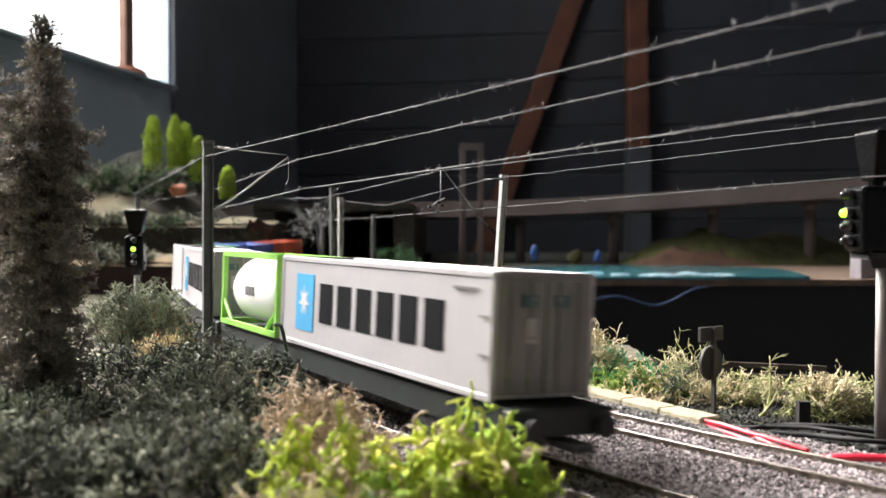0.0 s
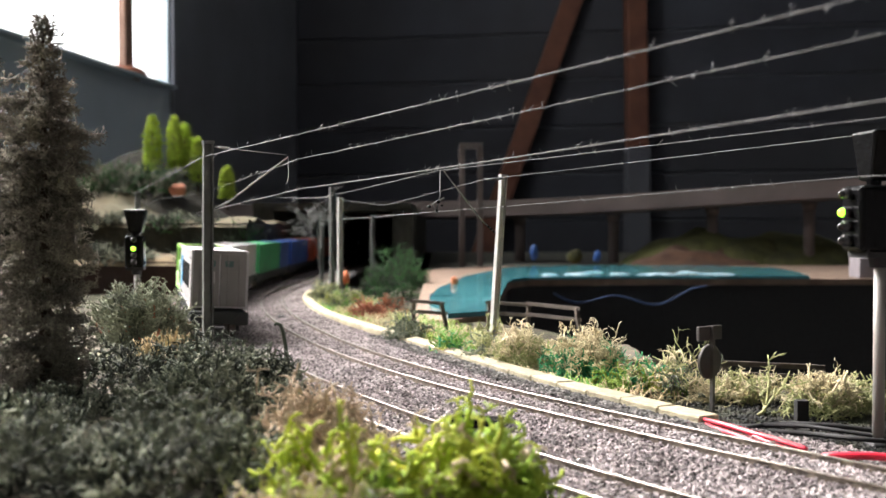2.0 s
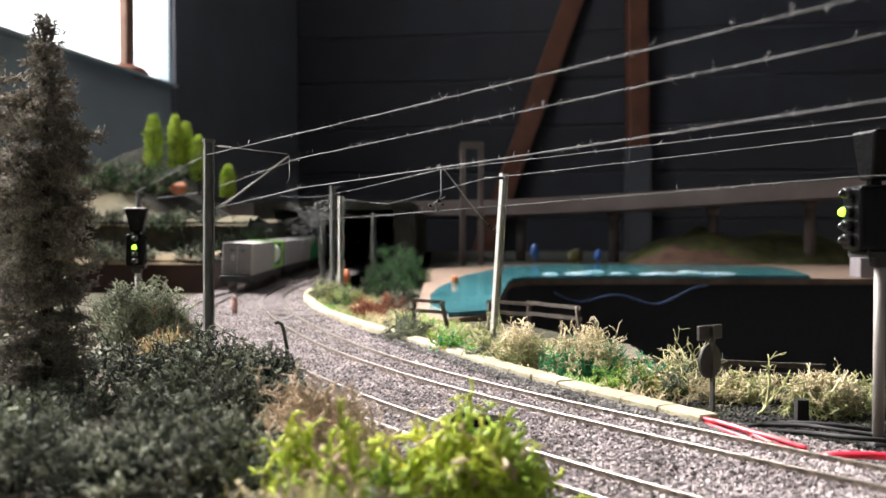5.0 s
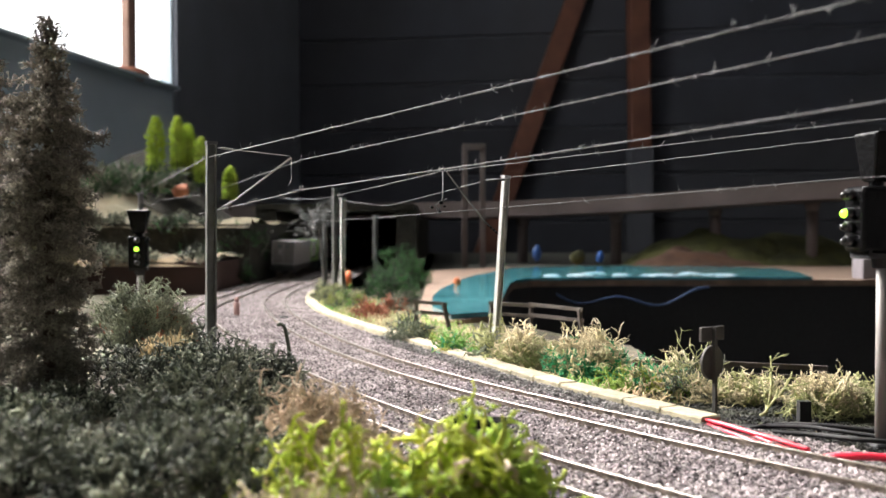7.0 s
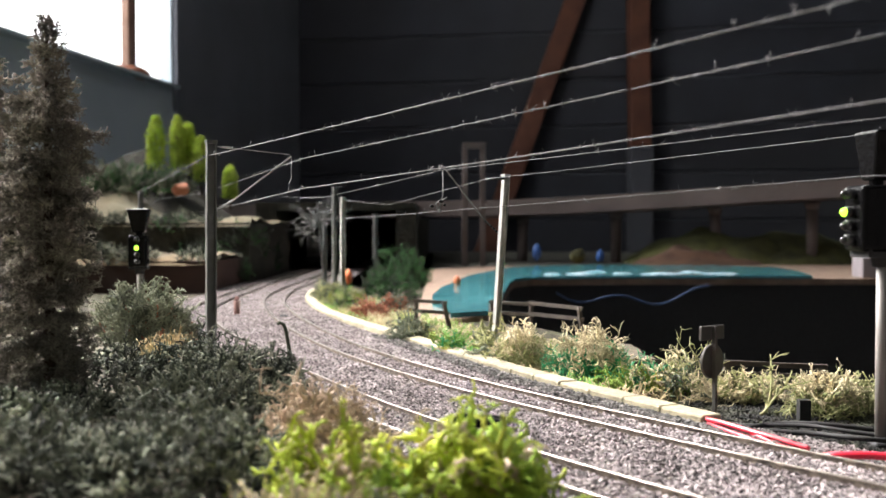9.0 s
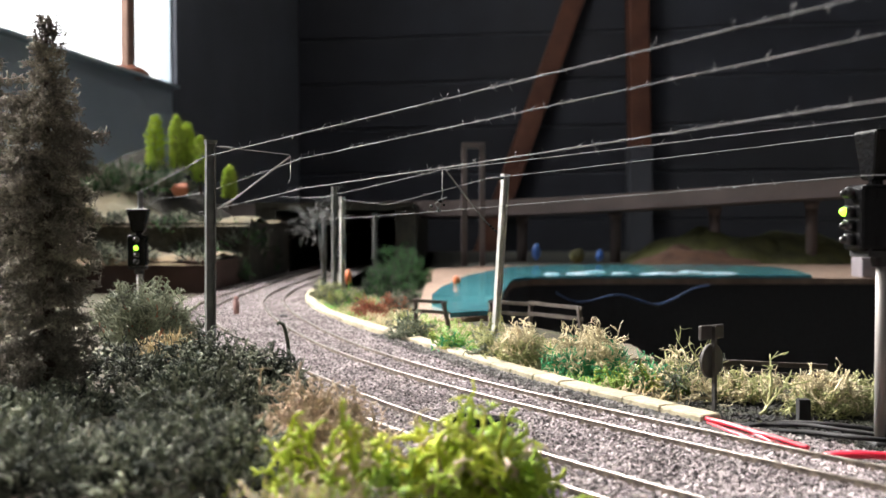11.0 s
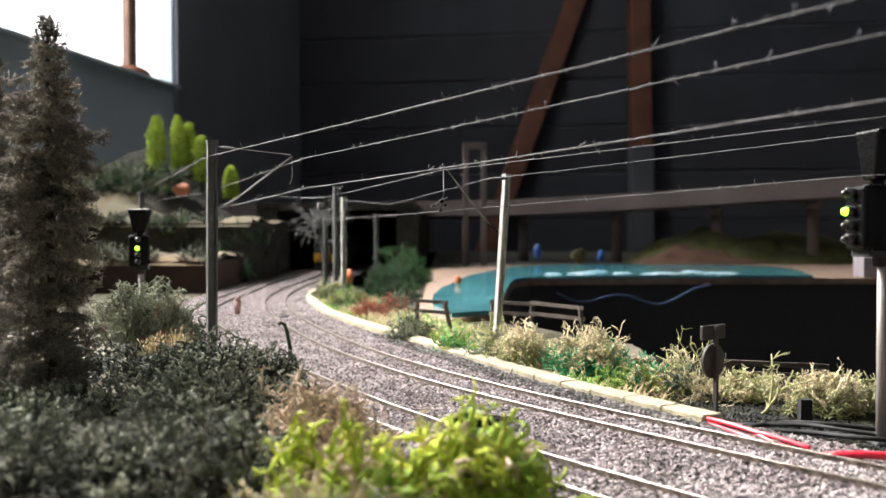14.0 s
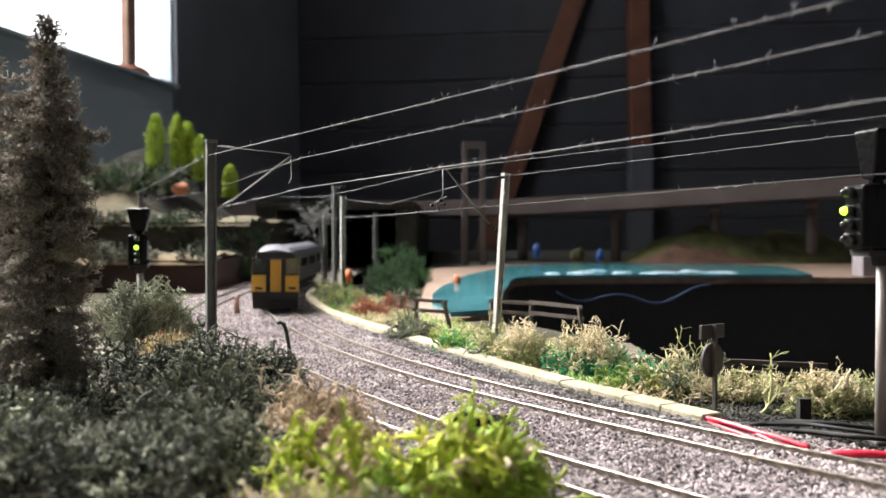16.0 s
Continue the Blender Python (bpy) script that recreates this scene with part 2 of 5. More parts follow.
def empty(name, label="", category="", group="", at=None, kind=""):
    ob = new(name)
    ob.empty_display_size = 0.01
    if at is not None:
        ob.matrix_basis = at
    return tagged(ob, label, category, group, kind)


def sweep(pts, radius, n=5, taper=1.0, verts=None, faces=None):
    """A tube along pts; appends to verts and faces."""
    verts = [] if verts is None else verts
    faces = [] if faces is None else faces
    base, cnt = len(verts), len(pts)
    for i, p in enumerate(pts):
        a, b = pts[max(i - 1, 0)], pts[min(i + 1, cnt - 1)]
        d = (b - a).normalized() if (b - a).length > 1e-9 else Vector((0, 0, 1))
        u = d.orthogonal().normalized() if i == 0 else (u - d * u.dot(d)).normalized()
        v = d.cross(u)
        r = radius * (1 + (taper - 1) * i / max(cnt - 1, 1))
        for k in range(n):
            w = 2 * math.pi * k / n
            verts.append(p + u * (r * math.cos(w)) + v * (r * math.sin(w)))
    for i in range(cnt - 1):
        for k in range(n):
            faces.append((base + i * n + k, base + i * n + (k + 1) % n, base + (i + 1) * n + (k + 1) % n, base + (i + 1) * n + k))
    faces.append(tuple(base + k for k in reversed(range(n))))
    faces.append(tuple(base + (cnt - 1) * n + k for k in range(n)))
    return verts, faces


# ---- the two curved tracks, as arcs: length, curvature ----
def lay(x, y, heading, arcs, before, step=0.004):
    """Points of a centre line, with heading: a straight lead-in, then the arcs."""
    out = [(x - math.cos(heading) * s, y - math.sin(heading) * s, heading) for s in np.arange(before, 0, -step)]
    out.append((x, y, heading))
    for length, k in arcs:
        for _ in range(round(length / step)):
            heading += k * step
            x, y = x + math.cos(heading) * step, y + math.sin(heading) * step
            out.append((x, y, heading))
    return out


STEP = 0.004
LEAD = 0.5
FRONT = lay(0.1286, 0.10, 2.3125, ((0.15, -0.708), (0.15, -1.129), (0.2, -0.454), (0.3, -1.052), (0.5, -0.125), (1.9, -0.03)), LEAD)
BACK = lay(0.1168, 0.20, 2.2601, ((0.15, -0.654), (0.2, -1.2555), (0.25, -0.537), (0.3, -0.733), (0.15, 0.1), (1.9, 0.0)), LEAD)


def fall(y):
    """How far the line has dropped at this distance: it falls gently towards the tunnel."""
    k = min(1.0, max(0.0, (y - 0.42) / 0.6))
    return -0.0056 * k * k * (3 - 2 * k)


def on_track(path, s, right=0.0, z=0.0):
    """The point at s metres past the start of the arcs, offset to the right of travel, and the heading."""
    i = min(max((s + LEAD) / STEP, 0), len(path) - 1.001)
    k = int(i)
    f = i - k
    x, y = (path[k][j] * (1 - f) + path[k + 1][j] * f for j in (0, 1))
    h = path[k][2] * (1 - f) + path[k + 1][2] * f
    return Vector((x + math.sin(h) * right, y - math.cos(h) * right, z + fall(y))), h


# ---- room ----
def wall_slab(name, a, b, z0, z1, thick, material, holes=()):
    """A wall from a to b (its inner face), thick outwards to the left of a>b, with holes (from, to, sill, head)."""
    a, b = Vector((a[0], a[1], 0)), Vector((b[0], b[1], 0))
    d = (b - a).normalized()
    n = Vector((-d.y, d.x, 0))
    bm = bmesh.new()
    m = Matrix(((d.x, n.x, 0, a.x), (d.y, n.y, 0, a.y), (0, 0, 1, 0), (0, 0, 0, 1)))
    at = 0.0
    L = (b - a).length
    for u0, u1, s, h in sorted(holes):
        box(bm, ((at + u0) / 2, thick / 2, (z0 + z1) / 2), (u0 - at, thick, z1 - z0), m)
        box(bm, ((u0 + u1) / 2, thick / 2, (z0 + s) / 2), (u1 - u0, thick, s - z0), m)
        box(bm, ((u0 + u1) / 2, thick / 2, (h + z1) / 2), (u1 - u0, thick, z1 - h), m)
        at = u1
    box(bm, ((at + L) / 2, thick / 2, (z0 + z1) / 2), (L - at, thick, z1 - z0), m)
    return tagged(part(name, bm, material), kind="structure")


FLOOR_Z, CEIL_Z = -1.05, 1.75
SILL, HEAD = 0.415, 1.65
corner_l = on_left_wall(-1.05, 0)
start_l = on_left_wall(4.2, 0)
wall_w = wall_slab("wall_west", start_l, corner_l, FLOOR_Z, CEIL_Z, 0.03, M_WALL_L, [(4.2 - 2.2, 4.2, SILL, HEAD)])
tagged(wall_w, "blue-grey painted wall with a bright window", "wall")
BACK_SLOPE = -0.155


def back_wall_y(x):
    return corner_l.y + (x - corner_l.x) * BACK_SLOPE


wall_n = wall_slab("wall_north", (corner_l.x - 0.1, back_wall_y(corner_l.x - 0.1)), (3.2, back_wall_y(3.2)), FLOOR_Z, CEIL_Z, 0.15, M_WALL)
tagged(wall_n, "dark slate-grey back wall clad in wide boards", "wall")
# unseen east and south walls and ceiling, made pale to bounce fill light
wall_slab("wall_east", (3.2, back_wall_y(3.2)), (3.2, -1.7), FLOOR_Z, CEIL_Z, 0.15, M_PALE_BOUNCE)
wall_slab("wall_south", (3.2, -1.7), (-2.0, -1.7), FLOOR_Z, CEIL_Z, 0.15, M_PALE_BOUNCE)
bm = bmesh.new()
box(bm, (0.8, 0.95, FLOOR_Z - 0.05), (5.6, 5.8, 0.1))
tagged(part("floor", bm, M_FLOOR), "dark room floor", "floor", kind="structure")
bm = bmesh.new()
box(bm, (0.8, 0.95, CEIL_Z + 0.05), (5.6, 5.8, 0.1))
tagged(part("ceiling", bm, M_PALE_BOUNCE), "unseen ceiling, pale to bounce light", "ceiling", kind="structure")
# wide boards on the back wall, with open joints
for k in range(16):
    z0 = -0.89 + k * 0.163
    bm = bmesh.new()
    box(bm, (1.33, 0.0, z0 + 0.078), (3.72, 0.012, 0.156))
    bevel(bm, 0.003, 1)
    ob = part("board", bm, M_CLAD, wall_n)
    ob.matrix_basis = Matrix.Translation((0, back_wall_y(0) - 0.0065, 0)) @ pose(0, 0, 0, 0, 0, math.degrees(math.atan(BACK_SLOPE)))
# added panel on the window wall, window to corner, its grey lifted for glare
bm = bmesh.new()
box(bm, (0, 0, 0.35), (1.02, 0.012, 2.8))
ob = part("panel", bm, M_PANEL_DARK, wall_w, "added panel toned like the back wall with glare")
ob.matrix_basis = Matrix.Translation(on_left_wall(-0.52, 0, -0.0065)) @ pose(0, 0, 0, 0, 0, math.degrees(math.atan2(WIN_DIR.y, WIN_DIR.x)))


def window():
    w = empty("window_1", "bright window with a brown wooden frame", "window", kind="structure")
    n = Vector((-WIN_DIR.y, WIN_DIR.x, 0))
    m = Matrix(((-WIN_DIR.x, n.x, 0, WIN_FAR.x), (-WIN_DIR.y, n.y, 0, WIN_FAR.y), (0, 0, 1, 0), (0, 0, 0, 1)))
    for u in (0.2, 0.86, 1.5):
        bm = bmesh.new()
        box(bm, (u, 0.012, (SILL + HEAD) / 2), (0.04, 0.02, HEAD - SILL), m)
        bevel(bm, 0.004)
        part("window_mullion", bm, M_FRAME, w)
    bm = bmesh.new()
    box(bm, (1.1, 0.0, SILL + 0.004), (2.2, 0.05, 0.008), m)
    part("window_sill", bm, M_WALL_L, w)
    bm = bmesh.new()
    box(bm, (1.1, 0.012, HEAD - 0.015), (2.2, 0.02, 0.03), m)
    part("window_frame", bm, M_FRAME, w)
    bm = bmesh.new()
    ball(bm, m @ Vector((0.17, 0.03, SILL + 0.014)), (0.05, 0.07, 0.02), 3)
    tagged(part("cloth", bm, M_RUST_LICHEN), "crumpled reddish cloth on the window sill", "cloth")
    bm = bmesh.new()
    box(bm, (0.9, 0.9, 0.9), (6.0, 0.02, 3.0), m)
    tagged(part("backdrop", bm, M_OUT), "overexposed daylight outside the window", "backdrop", kind="structure")


window()


def beam(a, b, w, d):
    """A rough timber of the roof frame, leaning along the back wall."""
    bm = bmesh.new()
    a, b = Vector(a), Vector(b)
    ax = (b - a)
    m = Matrix.Translation((a + b) / 2) @ ax.to_track_quat("Z", "Y").to_matrix().to_4x4()
    box(bm, (0, 0, 0), (w, d, ax.length), m)
    bevel(bm, 0.006)
    return tagged(part("timber_beam", bm, M_TIMBER), "reddish-brown timber roof beam", "beam", "roof timbers")


YA, YB = back_wall_y(0.3) - 0.055, back_wall_y(0.67) - 0.055
beam((-0.221, YA, FLOOR_Z), (0.779, YA, 1.74), 0.062, 0.07)
beam((0.2043 * YB, YB, 0.33), (0.1971 * YB, YB, 1.74), 0.072, 0.07)
bm = bmesh.new()
box(bm, (0.2045 * YB, YB, (FLOOR_Z + 0.33) / 2), (0.08, 0.08, 0.33 - FLOOR_Z))
bevel(bm, 0.006)
tagged(part("concrete_pier", bm, M_WALL), "grey pier under the timber roof post", "pier")


# ---- layout baseboards ----
def slab(name, outline, z0, z1, material, label, category):
    bm = bmesh.new()
    top = [bm.verts.new((x, y, z1)) for x, y in outline]
    bot = [bm.verts.new((x, y, z0)) for x, y in outline]
    bm.faces.new(top)
    bm.faces.new(list(reversed(bot)))
    n = len(outline)
    for i in range(n):
        bm.faces.new((bot[i], bot[(i + 1) % n], top[(i + 1) % n], top[i]))
    bmesh.ops.recalc_face_normals(bm, faces=bm.faces[:])
    return tagged(part(name, bm, material), label, category, kind="structure")


def sloping_ground():
    """The railway's board: level beside the camera, falling gently beyond."""
    edge = ((0.6, 0.055), (0.66, 0.02), (0.72, -0.01), (0.9, -0.02), (2.6, -0.02))
    near = [(-0.75, -0.12), (0.75, -0.12), (0.75, 0.33), (0.2, 0.372), (0.1, 0.392), (0.08, 0.405), (0.073, 0.43), (0.078, 0.5), (0.08, 0.53), (0.055, 0.6), (-0.75, 0.6)]
    verts = [(x, y, -0.004 + (fall(y) if y > 0.45 else 0)) for x, y in near]
    faces = [tuple(range(len(near)))]
    ys = [0.6 + 0.05 * k for k in range(41)]
    base = len(verts)
    for y in ys:
        right = float(np.interp(y, [p[0] for p in edge], [p[1] for p in edge]))
        left = -0.75 + max(0.0, y - 1.3) * 0.1
        for k in range(5):
            verts.append((left + (right - left) * k / 4, y, -0.0045 + fall(y)))
    for a in range(len(ys) - 1):
        for k in range(4):
            q = base + a * 5 + k
            faces.append((q, q + 1, q + 6, q + 5))
    bm = bmesh.new()
    vs = [bm.verts.new(v) for v in verts]
    for f in faces:
        bm.faces.new([vs[i] for i in f])
    bmesh.ops.solidify(bm, geom=bm.faces[:], thickness=0.006)
    return tagged(part("ground", bm, M_EARTH), "model railway baseboard covered in earth scatter", "ground", kind="structure")


sloping_ground()
slab("beach", [(-0.018, 0.6), (0.012, 0.63), (0.030, 0.65), (0.0384, 0.68), (0.046, 0.76), (0.051, 0.824), (0.060, 0.91), (0.068, 0.99), (0.078, 1.06), (0.1, 1.1), (0.2, 1.12), (0.8, 1.12), (1.2, 1.0),
               (1.2, 1.6), (0.3, 1.52), (0.1, 1.5), (-0.018, 1.36)], -0.010, -0.003, M_SAND, "sandy model beach beside painted turquoise sea", "beach")
slab("ground", [(-0.018, 1.365), (0.1, 1.505), (0.3, 1.525), (1.2, 1.605), (1.2, 2.4), (-0.018, 2.4)], -0.010, -0.004, M_SOIL_DARK, "dark bare ground behind the beach", "ground")
# this board's deep black face stands in for the darkness of the gap
slab("baseboard", [(-0.005, 0.65), (0.034, 0.69), (0.047, 0.824), (0.064, 0.99), (0.074, 1.07), (0.1, 1.104), (0.2, 1.124), (0.8, 1.124), (1.19, 1.01), (1.19, 2.39), (-0.018, 2.39)],
     -0.24, -0.0105, M_BLACKM, "baseboard under the beach, deep and black for the unlit gap", "baseboard")
slab("baseboard", [(-0.74, -0.11), (0.74, -0.11), (0.74, 0.322), (0.2, 0.364), (0.096, 0.384), (0.074, 0.4), (0.067, 0.43), (0.072, 0.5), (0.074, 0.525), (0.05, 0.594), (0.015, 0.655), (-0.015, 0.72),
                   (-0.025, 0.9), (-0.025, 2.59), (-0.61, 2.59), (-0.74, 1.3)], -0.06, -0.0172, M_BLACKM, "black-painted baseboard under the railway", "baseboard")
slab("water", [(0.005, 0.632), (0.031, 0.65), (0.0394, 0.68), (0.047, 0.76), (0.052, 0.824), (0.061, 0.91), (0.069, 0.99), (0.079, 1.058), (0.101, 1.098), (0.2, 1.118), (0.43, 1.118), (0.46, 1.25), (0.47, 1.36), (0.40, 1.44),
               (0.22, 1.45), (0.1, 1.38), (0.03, 1.13), (-0.002, 0.9), (-0.009, 0.8), (-0.008, 0.7)], -0.0028, 0.0005, M_SEA, "turquoise painted sea surface", "water")


def surf(cx, cy, rx, ry, seed):
    """A low ragged crest of white surf on the sea."""
    bm = bmesh.new()
    ball(bm, (0, 0, 0), (1, 1, 1), 4)
    for v in bm.verts:
        f = 1 + 0.55 * noise.noise(Vector((v.co.x * 2.2, v.co.y * 2.2, seed)))
        lump = 0.6 + 0.7 * abs(noise.noise(Vector((v.co.x * 5, v.co.y * 5, seed + 7))))
        v.co = Vector((cx + rx * f * v.co.x, cy + ry * f * v.co.y, 0.0004 + 0.0026 * lump * v.co.z))
    tagged(part("surf", bm, M_FOAM, smooth=True), "ragged white surf on the turquoise sea", "surf", "surf patches")


for k, (x, y, rx, ry) in enumerate(((0.165, 1.15, 0.016, 0.014), (0.215, 1.155, 0.012, 0.012), (0.262, 1.15, 0.02, 0.015), (0.13, 1.14, 0.009, 0.01), (0.335, 1.155, 0.02, 0.012), (0.305, 1.19, 0.014, 0.012), (0.19, 1.2, 0.014, 0.012))):
    surf(x, y, rx, ry, k * 3.1)


def ballast_bed():
    verts, faces = [], []
    prof = (-0.062, -0.0065), (-0.03, -0.0038), (-0.022, -0.0024), (0.04, -0.0024), (0.072, -0.0026), (0.086, -0.006)
    for i in range(0, 440):
        for r, z in prof:
            verts.append(on_track(FRONT, -0.285 + i * 0.005, r, z + noise.noise(Vector((i * 0.3, r * 90, 0))) * 0.0006)[0])
    n = len(prof)
    for i in range(439):
        for k in range(n - 1):
            faces.append((i * n + k, i * n + k + 1, (i + 1) * n + k + 1, (i + 1) * n + k))
    ob = raw("ballast_bed", [v[:] for v in verts], faces, M_BALLAST)
    tagged(ob, "grey-pink ballast bed under both tracks", "ballast", kind="structure")


ballast_bed()


def stones(name, count, s0, s1, r0, r1, size, material, seed, z=-0.0020, line=None, heap=None):
    rng = np.random.default_rng(seed)
    octa = np.array([(1, 0, 0), (-1, 0, 0), (0, 1, 0), (0, -1, 0), (0, 0, 1), (0, 0, -1)], float)
    tri = np.array([(0, 2, 4), (2, 1, 4), (1, 3, 4), (3, 0, 4), (2, 0, 5), (1, 2, 5), (3, 1, 5), (0, 3, 5)])
    s = s0 + (s1 - s0) * rng.random(count) ** 1.9
    r = rng.uniform(r0, r1, count)
    if heap:
        r = np.interp(s, *heap) - (r1 - r0) * rng.random(count) ** 2 - r0
    path = np.array(line or FRONT)
    px, py, h = (np.interp((s + LEAD) / STEP, np.arange(len(path)), path[:, j]) for j in range(3))
    k = np.clip((py - 0.42) / 0.6, 0, 1)
    c = np.stack([px + np.sin(h) * r, py - np.cos(h) * r, z - 0.0056 * k * k * (3 - 2 * k) + rng.random(count) * 0.0007], 1)
    v = octa[None] * (1 + 0.45 * (rng.random((count, 6, 3)) - 0.5)) * (size * rng.uniform(0.55, 1.25, (count, 1, 1)))
    a = rng.random(count) * 6.283
    ca, sa = np.cos(a)[:, None], np.sin(a)[:, None]
    tilt = rng.uniform(-0.8, 0.8, (count, 1))
    x, y, zz = v[..., 0], v[..., 1], v[..., 2] * 0.75
    y, zz = y * np.cos(tilt) - zz * np.sin(tilt), y * np.sin(tilt) + zz * np.cos(tilt)
    v = np.stack([x * ca - y * sa, x * sa + y * ca, zz], 2) + c[:, None]
    f = (tri[None] + (np.arange(count) * 6)[:, None, None]).reshape(-1, 3)
    me = bpy.data.meshes.new(name)
    me.from_pydata(v.reshape(-1, 3).tolist(), [], f.tolist())
    me.materials.append(material)
    return new(name, me)


tagged(stones("ballast_gravel", 150000, 0.03, 1.15, -0.033, 0.084, 0.00058, M_STONE, 3), "loose grey and pinkish ballast gravel", "gravel", kind="stuff")


def track(path, name, label):
    t = empty(name, label, "railway track", "double track")
    for side in (-0.00825, 0.00825):
        for nm, prof, m in (("rail_web", ((-0.0009, -0.0026), (-0.0009, -0.0024), (-0.0003, -0.0020), (-0.0003, -0.0006), (-0.0005, -0.0004), (-0.0005, -0.0001),
                                          (0.0005, -0.0001), (0.0005, -0.0004), (0.0003, -0.0006), (0.0003, -0.0020), (0.0009, -0.0024), (0.0009, -0.0026)), M_RAILSIDE),
                            ("rail_head", ((-0.0004, -0.0001), (-0.00035, 0.0001), (-0.00018, 0.0002), (0.00018, 0.0002), (0.00035, 0.0001), (0.0004, -0.0001)), M_RAILTOP)):
            verts, faces = [], []
            n = len(prof)
            cnt = 400
            for i in range(cnt):
                for r, z in prof:
                    verts.append(on_track(path, (-0.285 if path is FRONT else -0.37) + i * 0.0055, side + r, z)[0][:])
            for i in range(cnt - 1):
                for k in range(n):
                    faces.append((i * n + k, i * n + (k + 1) % n, (i + 1) * n + (k + 1) % n, (i + 1) * n + k))
            raw(nm, verts, faces, m, t, smooth=nm == "rail_head")
    bm = bmesh.new()
    box(bm, (0, 0, -0.0027), (0.003, 0.03, 0.002))
    bevel(bm, 0.0003, 1)
    me = mesh_of("sleeper", bm, M_SLEEPER)
    for i in range(160):
        p, h = on_track(path, -0.05 + i * 0.0082)
        ob = new("sleeper", me)
        ob.parent = t
        ob.matrix_basis = Matrix.Translation(p) @ pose(0, 0, 0, 0, 0, math.degrees(h))


for x, y in ((-0.68, 0.0), (0.68, 0.0), (0.68, 0.25), (-0.68, 1.2), (-0.56, 2.4), (0.46, 1.2), (1.1, 1.3), (1.1, 2.3), (0.4, 2.3)):
    bm = bmesh.new()
    box(bm, (x, y, (FLOOR_Z - 0.06) / 2), (0.045, 0.045, -0.06 - FLOOR_Z))
    bevel(bm, 0.003, 1)
    tagged(part("table_leg", bm, M_LEG), "plain wooden leg under the layout board", "leg", "layout legs")
track(FRONT, "railway_track", "curved track with shiny rails beside the hedge")
track(BACK, "railway_track", "curved track with shiny rails beside the kerb")


# ---- hills, tunnel and viaduct ----
def mound(name, cx, cy, z0, rx, ry, h, material, seed, label, category, rough=0.15, kind="structure", power=1.0, res=40):
    verts, faces = [], []
    for j in range(res + 1):
        for i in range(res + 1):
            u, v = i / res * 2 - 1, j / res * 2 - 1
            d = min(1.0, math.hypot(u, v))
            e = (0.5 + 0.5 * math.cos(math.pi * d)) ** power
            e *= 1 + rough * noise.noise(Vector((u * 2.5 + seed, v * 2.5, seed))) * 2
            verts.append((cx + u * rx, cy + v * ry, z0 + h * e + 0.06 * h * noise.noise(Vector((u * 12, v * 12, seed)))))
    n = res + 1
    for j in range(res):
        for i in range(res):
            faces.append((j * n + i, j * n + i + 1, (j + 1) * n + i + 1, (j + 1) * n + i))
    base = len(verts)
    ring = [i for i in range(n)] + [j * n + res for j in range(1, n)] + [res * n + i for i in range(res - 1, -1, -1)] + [j * n for j in range(res - 1, 0, -1)]
    for r in ring:
        verts.append((verts[r][0], verts[r][1], z0 - 0.004))
    for a in range(len(ring)):
        b = (a + 1) % len(ring)
        faces.append((ring[a], base + a, base + b, ring[b]))
    return tagged(raw(name, verts, faces, material, smooth=True), label, category, kind=kind)


def terrace(name, x0, x1, y0, y1, z0, z1, face, top, label):
    """A ledge of the hillside: a face of board with a lumpy planted top."""
    t = empty(name, label, "terrace")
    bm = bmesh.new()
    box(bm, ((x0 + x1) / 2, (y0 + y1) / 2, (z0 + z1) / 2), (x1 - x0, y1 - y0, z1 - z0))
    part("retaining_wall", bm, face, t)
    verts, faces = [], []
    nx, ny = 40, 16
    for j in range(ny + 1):
        for i in range(nx + 1):
            x, y = x0 + (x1 - x0) * i / nx, y0 - 0.004 + (y1 - y0 + 0.004) * j / ny
            lump = noise.noise(Vector((x * 30, y * 30, z1 * 70))) * 0.009 + noise.noise(Vector((x * 110, y * 110, 3))) * 0.0015
            verts.append((x, y, z1 + 0.003 + lump if 0 < j else z1 - 0.004))
    for j in range(ny):
        for i in range(nx):
            a = j * (nx + 1) + i
            faces.append((a, a + 1, a + nx + 2, a + nx + 1))
    raw("planted_top", verts, faces, top, t, smooth=True)
    return t


terrace("hillside_terrace", -0.52, -0.232, 0.97, 1.16, -0.012, 0.0225, M_BOARD, M_TERRACE, "brown retaining wall topped with dry meadow")
terrace("hillside_terrace", -0.62, -0.225, 1.12, 1.4, -0.012, 0.062, M_HILLDARK, M_TERRACE, "dark hillside step topped with straw-coloured grass")
mound("hill", -0.5, 1.52, 0.04, 0.27, 0.3, 0.12, M_HILLDARK, 4.2, "scrubby dark hill behind the terraces", "hill")
mound("hill", -0.44, 1.28, 0.05, 0.13, 0.14, 0.055, M_TERRACE, 7.7, "straw-coloured slope on the hill", "hill")


def tunnel():
    t = empty("tunnel", "tunnel over the tracks, its walls coloured dark for shade", "tunnel")
    # dark walls and roof and a black end sheet stand in for the shade inside
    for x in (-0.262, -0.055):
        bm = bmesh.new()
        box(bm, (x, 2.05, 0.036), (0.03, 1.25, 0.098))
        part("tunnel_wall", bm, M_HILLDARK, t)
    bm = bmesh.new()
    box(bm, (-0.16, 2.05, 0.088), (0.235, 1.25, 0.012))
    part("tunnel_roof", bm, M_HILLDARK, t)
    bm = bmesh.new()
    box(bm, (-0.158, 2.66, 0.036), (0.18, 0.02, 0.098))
    part("tunnel_dark_sheet", bm, M_BLACKM, t)


tunnel()


